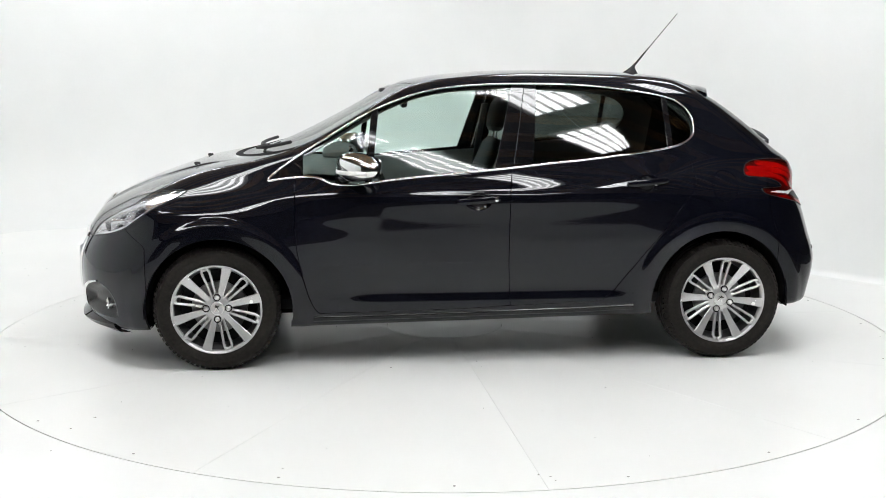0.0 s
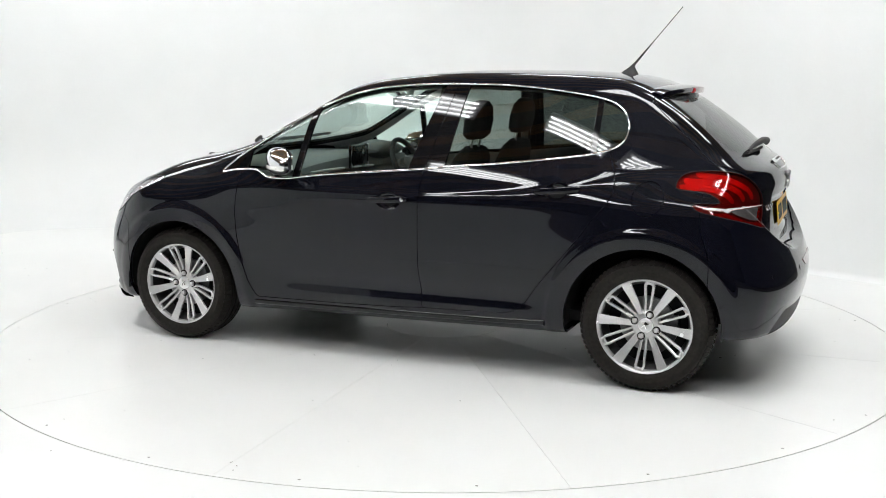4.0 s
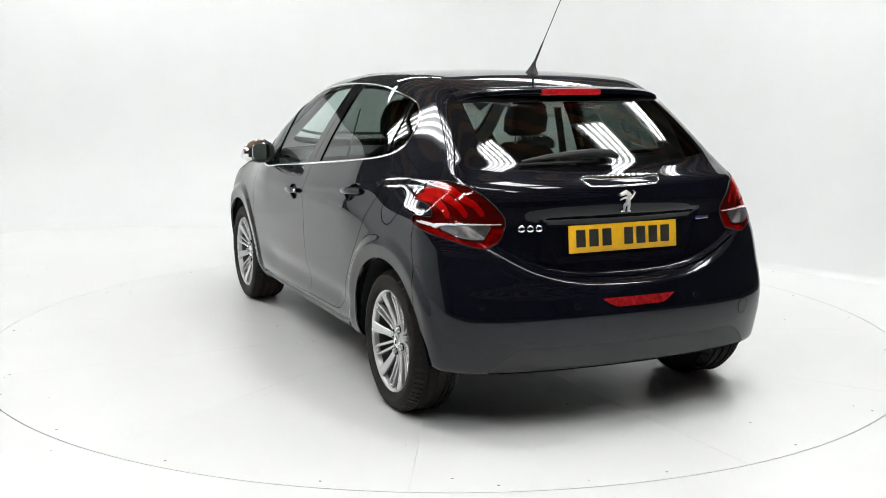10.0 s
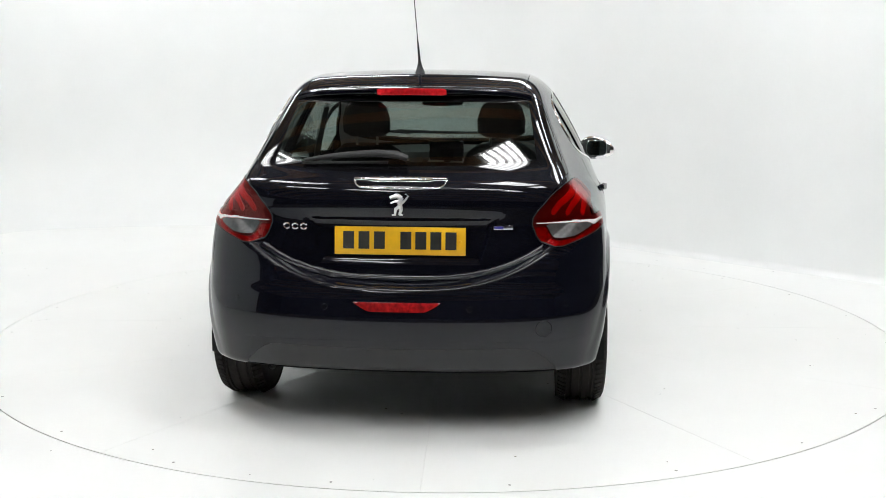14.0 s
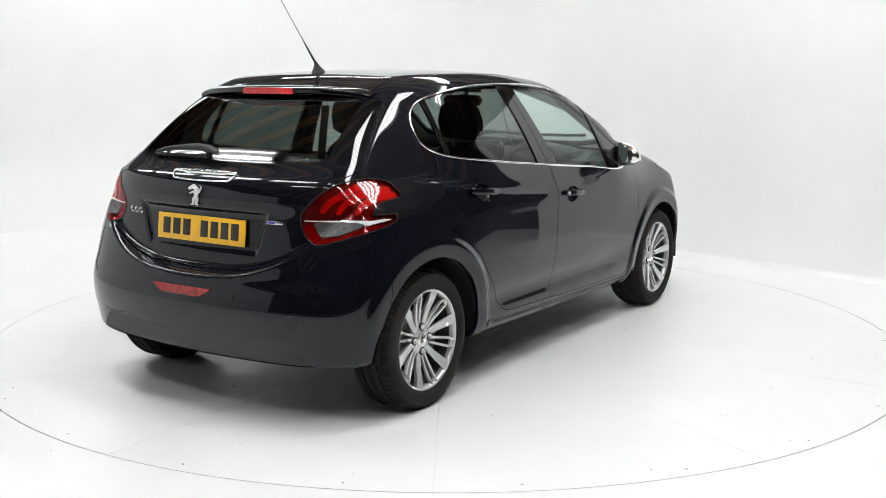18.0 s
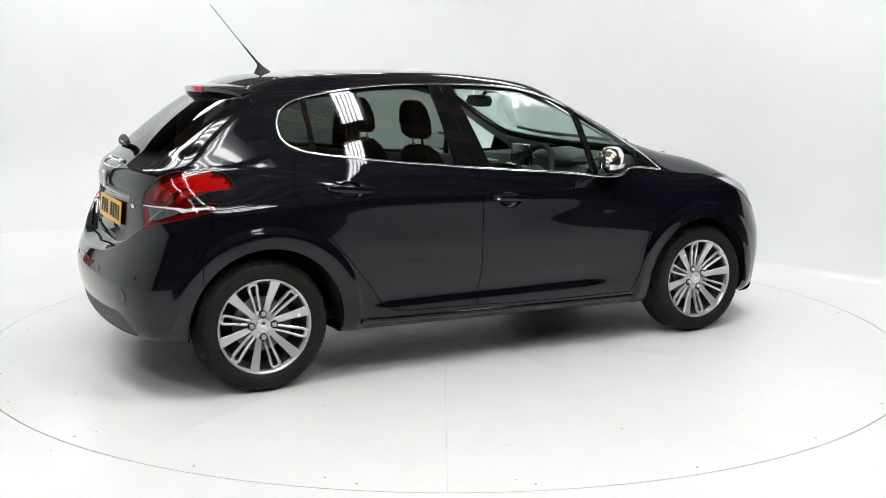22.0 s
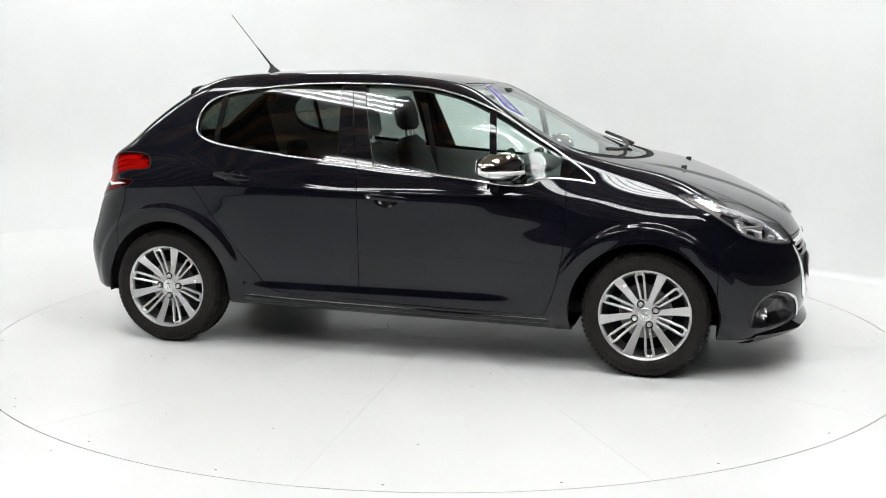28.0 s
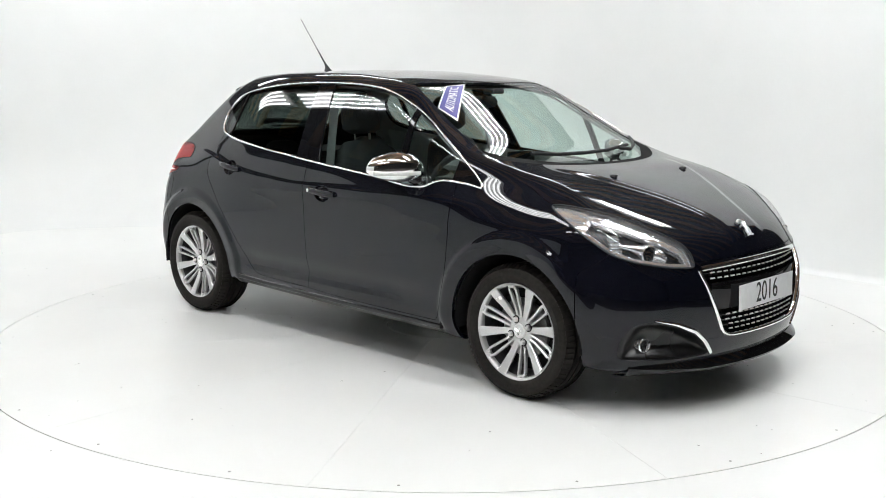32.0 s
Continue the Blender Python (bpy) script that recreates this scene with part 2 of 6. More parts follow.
# curved white backdrop: right flank at half a right angle, back wall coved into the floor
def backdrop():
    plan = [(3.45, 0.80), (3.3, 0.95), (3.1, 1.15), (2.8, 1.45), (2.5, 1.75), (1.8, 2.45), (1.3, 2.95), (0.85, 3.42), (0.40, 3.90), (-0.05, 4.32), (-0.6, 4.66), (-1.3, 4.86), (-2.2, 4.92),
            (-3.2, 4.80), (-4.1, 4.56), (-4.62, 4.20), (-4.90, 3.75), (-5.02, 3.30), (-5.06, 2.90)]
    xs, ys = np.array(plan).T
    k = np.arange(len(plan))
    f = np.linspace(0, len(plan) - 1, 160)
    px_, py_ = np.interp(f, k, xs), np.interp(f, k, ys)
    ker = np.exp(-0.5 * (np.arange(-9, 10) / 4.0) ** 2)
    ker /= ker.sum()
    pad = lambda v: np.concatenate([v[0] + (v[1] - v[0]) * np.arange(-9, 0), v, v[-1] + (v[-1] - v[-2]) * np.arange(1, 10)])
    px_, py_ = np.convolve(pad(px_), ker, "valid"), np.convolve(pad(py_), ker, "valid")
    verts, faces = [], []
    rows = 14
    for i in range(len(px_)):
        j0, j1 = max(i - 1, 0), min(i + 1, len(px_) - 1)
        d = np.array([px_[j1] - px_[j0], py_[j1] - py_[j0]])
        d /= np.linalg.norm(d)
        n = np.array([-d[1], d[0]])  # towards the room
        r = 0.05 + 0.90 * float(sstep(1.2, -0.6, px_[i]))
        for q in range(9):
            a = radians(90 * q / 8)
            off = r * (1 - math.sin(a))
            verts.append((px_[i] + n[0] * off, py_[i] + n[1] * off, 0.002 + r * (1 - math.cos(a))))
        for q in range(1, 6):
            verts.append((px_[i], py_[i], r + (2.9 - r) * q / 5))
    for i in range(len(px_) - 1):
        for q in range(rows - 1):
            a = i * rows + q
            faces.append((a, a + rows, a + rows + 1, a + 1))
    return tagged(link_mesh("backdrop", verts, faces, WALL_WHITE), "smooth white curved studio backdrop", "backdrop", kind="structure")


backdrop()

# hall round the studio
def wall_slab(name, c, s, mat, label, cat):
    bm = bmesh.new()
    box(bm, c, s)
    return tagged(part(name, bm, mat, smooth=False), label, cat, kind="structure")


tagged(disc_with_hole("ground", 2.62, 16.0, -0.006, HALL_DARK), "dark hall floor round the studio", "floor", kind="structure")
wall_slab("wall_front", (0, -12.1, 2.7), (24, 0.2, 5.8), HALL_DARK, "dark hall wall behind the camera", "wall")
wall_slab("wall_east", (9.1, -3, 2.7), (0.2, 18, 5.8), HALL_DARK, "dark hall side wall", "wall")
wall_slab("wall_west", (-9.1, -3, 2.7), (0.2, 18, 5.8), HALL_DARK, "dark hall side wall", "wall")
wall_slab("wall_left", (-5.7, -1.2, 1.45), (0.15, 8.6, 2.9), WALL_WHITE, "plain white partition wall beside the studio", "wall")
wall_slab("wall_back", (0, 6.1, 2.7), (24, 0.2, 5.8), HALL_DARK, "dark hall wall behind the backdrop", "wall")
bm = bmesh.new()
box(bm, (0, -3, 5.55), (24, 20, 0.1))
tagged(part("ceiling", bm, BOARDING, smooth=False), "dark boarded hall roof", "ceiling", kind="structure")
bm = bmesh.new()
for i in range(23):
    box(bm, (0, -12 + i * 0.80, 5.42), (20, 0.26, 0.15))
tagged(part("rafters", bm, TIMBER, smooth=False), "close-set brown timber rafters", "rafters", kind="structure")

TUBE_LIGHT = glow_of("tube_light", (0.985, 1.0, 1.006), 24.8)
LAMP_WHITE = plain("lamp_tray", (0.75, 0.75, 0.75), 0.4)


def ceiling_light(x, y, z, turn, tubes=5, long=2.2, wide=0.10):
    root = empty("ceiling_light", "hanging tray of parallel fluorescent tubes, switched on", "ceiling light", "studio lights")
    root.matrix_basis = pose(x, y, z, 0, 0, turn)
    pitch = 0.125
    w = pitch * tubes
    bm = bmesh.new()
    box(bm, (0, 0, 0.09), (w + 0.1, long + 0.1, 0.03), bevel=0.005)
    part("tray", bm, LAMP_WHITE, root)
    for i in range(tubes):
        bm = bmesh.new()
        box(bm, ((i - (tubes - 1) / 2) * pitch, 0, 0.045), (wide, long, 0.03), bevel=0.012)
        part("tube", bm, TUBE_LIGHT, root)
    for dy in (-0.5, 0.5):
        bm = bmesh.new()
        tube(bm, [(0, dy, 0.10), (0, dy, 5.52 - z)], 0.006, 6)
        part("hanger", bm, LAMP_WHITE, root, "thin hanging rod")
    return root


# rows over the table and before it, all along the slanting flank of the studio
for across, u, tubes, long, wide in ((-2.5, -5.2, 4, 1.35, 0.050), (-4.9, -2.6, 4, 1.35, 0.050), (-4.9, -0.7, 4, 1.35, 0.050), (-2.5, -3.45, 4, 1.35, 0.050), (-2.55, -1.75, 4, 1.45, 0.050), (-2.55, 0.55, 4, 1.45, 0.050), (-2.4, 2.35, 4, 1.45, 0.050), (-2.3, 4.1, 4, 1.45, 0.050), (-2.2, 5.85, 4, 1.45, 0.050),
                                     (-0.48, -2.0, 5, 1.35, 0.085), (-0.65, -3.8, 5, 0.95, 0.085), (1.65, -2.1, 4, 1.5, 0.060)):
    ceiling_light((across - u) * 0.7071, (across + u) * 0.7071, 4.25, 45, tubes, long, wide)

# wall washers over the foot of the backdrop
for x, y, z, turn, tubes, long in ((2.44, 0.88, 3.7, 45, 2, 1.5), (1.03, 2.30, 3.7, 45, 4, 1.6), (-1.2, 3.95, 3.6, 92, 2, 1.6), (-3.35, 3.45, 3.6, 72, 3, 1.5)):
    ceiling_light(x, y, z, turn, tubes, long, 0.024 if tubes == 4 else 0.052)

# the turning table: twelve sectors round a hub plate
turntable = empty("turntable", "large round white turning table with fine joints between its plates", "turntable")
bm = bmesh.new()
lathe(bm, [(0.0005, -0.006), (TABLE_R - 0.006, -0.006)], 120, "z")
part("bed", bm, BED_GREY, turntable, "dark bed under the plates", smooth=False)


def sector_mesh(a0, a1, r0, r1, h=0.006, n=16):
    bm = bmesh.new()
    g = 0.0006
    top = []
    for r in (r0, r1):
        top.append([(r * math.cos(a0 + (a1 - a0) * i / n) , r * math.sin(a0 + (a1 - a0) * i / n)) for i in range(n + 1)])
    mid = (a0 + a1) / 2
    sh = g / max(math.sin((a1 - a0) / 2), 0.05)
    T = [[bm.verts.new((u + sh * math.cos(mid), v + sh * math.sin(mid), 0.0)) for u, v in row] for row in top]
    B = [[bm.verts.new((v.co.x, v.co.y, -h)) for v in row] for row in T]
    for i in range(n):
        bm.faces.new((T[0][i], T[1][i], T[1][i + 1], T[0][i + 1]))
        bm.faces.new((T[1][i], B[1][i], B[1][i + 1], T[1][i + 1]))
        bm.faces.new((T[0][i + 1], B[0][i + 1], B[0][i], T[0][i]))
    bm.faces.new((T[0][0], B[0][0], B[1][0], T[1][0]))
    bm.faces.new((T[1][n], B[1][n], B[0][n], T[0][n]))
    return bm


for i in range(12):
    a = radians(2.6 + 30 * i)
    part("plate", sector_mesh(a, a + radians(30), 0.333, TABLE_R - 0.0042), TABLE_WHITE, turntable, smooth=False)
bm = bmesh.new()
lathe(bm, [(0.0005, 0.0), (0.331, 0.0), (0.331, -0.006)], 64, "z")
part("hub_plate", bm, TABLE_WHITE, turntable, smooth=False)

# specks and scuffs of dirt, on the table and on the floor round it
rng = random.Random(7)


def specks(name, count, r0, r1, parent, z):
    V, F = [], []
    for _ in range(count):
        r, a = math.sqrt(rng.uniform(r0 * r0, r1 * r1)), rng.uniform(0, 2 * math.pi)
        x, y = r * math.cos(a), r * math.sin(a)
        if parent is None and y < -4.4:
            continue
        s, l = rng.uniform(0.0012, 0.004), rng.uniform(1.0, 2.2)
        t = rng.uniform(0, math.pi)
        b = len(V)
        for k in range(6):
            q = 2 * math.pi * k / 6
            u, v = s * l * math.cos(q), s * math.sin(q) * rng.uniform(0.7, 1.2)
            V.append((x + u * math.cos(t) - v * math.sin(t), y + u * math.sin(t) + v * math.cos(t), z))
        V.append((x, y, z + 0.0012))
        F += [(b + k, b + (k + 1) % 6, b + 6) for k in range(6)]
    ob = link_mesh(name, V, F, GAP_GREY, parent, "small dark specks of dirt")
    return tagged(ob, kind="stuff", category="" if parent else "dirt")


specks("dirt", 80, 0.5, 2.45, turntable, 0.0004)
specks("floor_dirt", 90, 2.55, 4.6, None, 0.0004)
# screw heads along the rim of the table
for i in range(24):
    a = radians(10 + 15 * i)
    bm = bmesh.new()
    lathe(bm, [(0.0055, 0.0002), (0.005, 0.0009), (0.0005, 0.0010)], 10, "z")
    bmesh.ops.translate(bm, vec=(2.44 * math.cos(a), 2.44 * math.sin(a), 0), verts=bm.verts)
    part("screw", bm, CONCRETE, turntable)
# ---------------------------------------------------------------- the car's outer form, x ahead, y left, z up
AXLE_F, AXLE_R, HUB_Z, ARCH_R = 1.258, -1.250, 0.297, 0.359

top_mid = curve([(2.20, 0.36), (2.10, 0.50), (2.045, 0.60), (2.008, 0.665), (1.957, 0.722), (1.891, 0.768), (1.791, 0.824), (1.628, 0.893),
                 (1.466, 0.947), (1.304, 0.990), (1.17, 1.016), (1.09, 1.030), (0.983, 1.066), (0.822, 1.143), (0.662, 1.226),
                 (0.502, 1.312), (0.39, 1.372), (0.30, 1.404), (0.155, 1.430), (0.029, 1.442), (-0.129, 1.455), (-0.286, 1.460),
                 (-0.443, 1.461), (-0.60, 1.459), (-0.757, 1.456), (-0.915, 1.448), (-1.072, 1.434), (-1.23, 1.411), (-1.40, 1.378), (-2.0, 1.26)], 0.042)
# side sections: middle of the car, front wing, rear quarter
sec_mid = curve([(0.10, 0.70), (0.19, 0.775), (0.235, 0.815), (0.275, 0.838), (0.32, 0.850), (0.40, 0.856), (0.50, 0.866), (0.62, 0.874),
                 (0.74, 0.876), (0.825, 0.8775), (0.852, 0.8760), (0.89, 0.8635), (0.94, 0.8455)] + [(0.98 + 0.04 * i, 0.829 - 0.43 * 0.04 * i - 0.32 * (0.04 * i) ** 2) for i in range(14)], 0.013)
sec_front = curve([(0.10, 0.70), (0.20, 0.80), (0.28, 0.840), (0.40, 0.862), (0.55, 0.874), (0.66, 0.868), (0.74, 0.848), (0.80, 0.820),
                   (0.865, 0.780)] + [(0.92 + 0.05 * i, 0.738 - 0.86 * 0.05 * i + 0.6 * (0.05 * i) ** 2) for i in range(13)], 0.03)
sec_rear = curve([(0.10, 0.72), (0.20, 0.80), (0.28, 0.838), (0.40, 0.856), (0.55, 0.864), (0.68, 0.860), (0.78, 0.850), (0.87, 0.838),
                  (0.95, 0.814)] + [(1.01 + 0.04 * i, 0.784 - 0.58 * 0.04 * i - 0.10 * (0.04 * i) ** 2) for i in range(13)], 0.025)
plan_low = curve([(2.2, -0.16), (1.9, -0.075), (1.6, -0.018), (1.3, -0.002), (0.6, 0.0), (-0.8, 0.0), (-1.25, 0.0), (-1.55, -0.022), (-1.8, -0.075), (-2.0, -0.15)], 0.08)
plan_high = curve([(2.2, -0.20), (1.6, -0.05), (1.0, -0.018), (0.75, -0.012), (0.3, -0.004), (-0.3, 0.0), (-0.8, -0.006), (-1.1, -0.028), (-1.35, -0.062), (-1.6, -0.11), (-1.9, -0.20)], 0.10)
nose_mid = curve([(0.05, 1.86), (0.12, 1.93), (0.18, 2.00), (0.25, 2.035), (0.35, 2.052), (0.45, 2.058), (0.55, 2.048), (0.62, 2.022), (0.70, 1.985), (0.85, 1.93)], 0.03)
gate_mid = curve([(0.10, -1.74), (0.50, -1.80), (0.66, -1.792), (0.75, -1.786), (0.84, -1.782), (0.93, -1.796), (1.0, -1.772), (1.03, -1.724)] + [(1.06 + 0.02 * i, -1.680 + 1.05 * 0.02 * i + 1.0 * (0.02 * i) ** 2) for i in range(23)], 0.014)
bump_mid = curve([(0.15, 0.075), (0.24, 0.1075), (0.30, 0.1150), (0.35, 0.1190), (0.385, 0.1212), (0.405, 0.1240), (0.46, 0.1215), (0.52, 0.1115), (0.57, 0.100), (0.61, 0.084), (0.8, 0.03)], 0.013)


def gate_low(y):
    """Height of the rear bumper's top edge."""
    return 0.622 + 0.70 * np.abs(y) ** 3


def half_width(x, z):
    wf = sstep(0.55, 1.40, x)
    wr = sstep(-0.75, -1.45, x)
    s = sec_mid(z) * (1 - wf) * (1 - wr) + sec_front(z) * wf + sec_rear(z) * wr
    k = sstep(0.80, 1.02, z)
    s = s + plan_low(x) * (1 - k) + plan_high(x) * k
    # flared arches
    for ax, r0 in ((AXLE_F, 0.441), (AXLE_R, 0.450)):
        r = np.hypot(x - ax, z - HUB_Z)
        s = s + 0.012 * sstep(r0 + 0.022, r0 - 0.022, r) - 0.006 * sstep(r0 - 0.02, ARCH_R, r)
    # hollow along the foot of the doors and the fold over it
    on = sstep(0.86, 0.45, x) * sstep(-0.95, -0.62, x)
    s = s - on * 0.015 * np.exp(-((z - 0.385) / 0.056) ** 2)
    # shoulder fold that climbs to the rear lamp
    zc = 0.850 + 0.025 * sstep(-0.2, -0.7, x) + 0.10 * sstep(-0.55, -1.35, x)
    d = z - zc
    fold = np.where(d > 0, np.exp(-(d / 0.018) ** 2), np.exp(-(d / 0.07) ** 2))
    s = s + 0.0045 * fold * sstep(0.75, 0.2, x) * sstep(-1.5, -1.2, x)
    # soft shoulder over the front wheel
    return s + 0.0035 * np.exp(-((z - 0.765) / 0.046) ** 2) * sstep(0.40, 0.80, x) * sstep(1.66, 1.40, x)


def outer(x, y, z):
    """Below 0 inside the body."""
    a = np.sqrt(y * y + 1e-5)
    y2 = np.minimum(a * a, 1.1)
    side = (a - half_width(x, z)) * 0.93
    # top: hood, windscreen and roof
    bow = 0.10 - 0.07 * sstep(0.8, 1.15, x) + 0.12 * sstep(1.35, 1.62, x) + 0.18 * sstep(1.58, 1.86, x)
    xe = x + bow * y2 * sstep(0.0, 0.6, x)
    zt = top_mid(xe) - (0.040 - 0.035 * sstep(0.8, 1.1, x) + 0.025 * sstep(0.5, 0.0, x)) * y2 - (0.05 + 0.06 * sstep(0.9, 1.2, x)) * y2 * y2
    # the hood's raised middle, drawn in towards the nose
    ridge = 0.009 * sstep(0.028, -0.028, a - (0.13 + 0.33 * sstep(1.95, 1.15, x))) * sstep(1.15, 1.4, x) * sstep(1.99, 1.85, x)
    zt = zt + ridge
    slope = 1.0 + 0.15 * sstep(1.2, 1.6, x) + 0.35 * sstep(1.75, 2.05, x)
    top = (z - zt) / slope
    nose = x - (nose_mid(z) - 0.36 * y2 - 0.50 * y2 ** 3)
    full = sstep(0.98, 0.72, z)
    gx = gate_mid(z) + (0.20 - 0.07 * full) * y2 + (0.50 - 0.12 * full) * y2 ** 3
    gx = gx - bump_mid(z) * (1 - 0.12 * y2 / 0.6) * sstep(0.022, -0.022, z - gate_low(y))
    # the plate's hollow in the tailgate
    gx = gx + 0.013 * sstep(0.018, -0.018, np.maximum(a - (0.345 + 0.35 * (z - 0.79)), np.maximum(z - 0.868, 0.70 - z)))
    tail = (gx - x) / (1.0 + 0.62 * sstep(1.02, 1.10, z))
    base = curve_floor(x) - z
    f = smax(side, top, 0.045 + 0.035 * sstep(0.9, 0.3, x) + 0.03 * sstep(1.2, 1.6, x))
    f = smax(f, nose, 0.055)
    f = smax(f, tail, 0.050 + 0.02 * sstep(1.0, 0.6, z) + 0.012 * sstep(0.98, 1.16, z))
    return smax(f, base, 0.03)


curve_floor = curve([(2.2, 0.185), (1.7, 0.185), (1.4, 0.195), (0.9, 0.195), (0.0, 0.212), (-0.9, 0.232), (-1.5, 0.262), (-2.0, 0.262)], 0.05)


def net_of(fn, lo, hi, h):
    """Surface of fn = 0 as a net of quads on a grid, each corner drawn onto the surface."""
    ax = [np.arange(a, b + h, h) for a, b in zip(lo, hi)]
    nx, ny, nz = (len(a) for a in ax)
    val = np.empty((nx, ny, nz), np.float32)
    for i0 in range(0, nx, 32):
        X, Y, Z = np.meshgrid(ax[0][i0:i0 + 32], ax[1], ax[2], indexing="ij")
        val[i0:i0 + 32] = fn(X, Y, Z)
    ins = val < 0
    cells = np.zeros((nx - 1, ny - 1, nz - 1), np.int8)
    for i in (0, 1):
        for j in (0, 1):
            for k in (0, 1):
                cells += ins[i:nx - 1 + i, j:ny - 1 + j, k:nz - 1 + k]
    live = (cells > 0) & (cells < 8)
    num = np.full(live.shape, -1, np.int64)
    num[live] = np.arange(live.sum())
    ci = np.argwhere(live)
    P = np.stack([ax[d][ci[:, d]] + h / 2 for d in range(3)], 1)
    P = onto(fn, P, 6, h)
    quads = []
    for d in range(3):
        e, g = [(1, 2), (2, 0), (0, 1)][d]
        sl0, sl1 = [slice(None)] * 3, [slice(None)] * 3
        sl0[d], sl1[d] = slice(0, -1), slice(1, None)
        A, B = ins[tuple(sl0)], ins[tuple(sl1)]
        for flip, mask in ((False, A & ~B), (True, ~A & B)):
            idx = np.argwhere(mask)
            ok = np.ones(len(idx), bool)
            for q in (e, g):
                ok &= (idx[:, q] > 0) & (idx[:, q] < val.shape[q] - 1)
            idx = idx[ok]
            c = []
            for de, dg in ((-1, -1), (0, -1), (0, 0), (-1, 0)):
                k = idx.copy()
                k[:, e] += de
                k[:, g] += dg
                c.append(num[k[:, 0], k[:, 1], k[:, 2]])
            q4 = np.stack(c, 1)
            quads.append(q4[:, ::-1] if flip else q4)
    Q = np.concatenate(quads)
    T = np.concatenate([Q[:, [0, 1, 2]], Q[:, [0, 2, 3]]])
    return P, T


def slope_of(fn, P, e=1e-3):
    out = np.empty_like(P)
    for d in range(3):
        s = np.zeros(3)
        s[d] = e
        A, B = P + s, P - s
        out[:, d] = (fn(A[:, 0], A[:, 1], A[:, 2]) - fn(B[:, 0], B[:, 1], B[:, 2])) / (2 * e)
    return out


def onto(fn, P, n=3, most=0.01):
    P = P.copy()
    for _ in range(n):
        v = fn(P[:, 0], P[:, 1], P[:, 2])
        g = slope_of(fn, P)
        s = (v / np.maximum((g * g).sum(1), 0.05))[:, None] * g
        l = np.linalg.norm(s, axis=1, keepdims=True)
        P -= s * np.minimum(1, most / np.maximum(l, 1e-9))
    return P


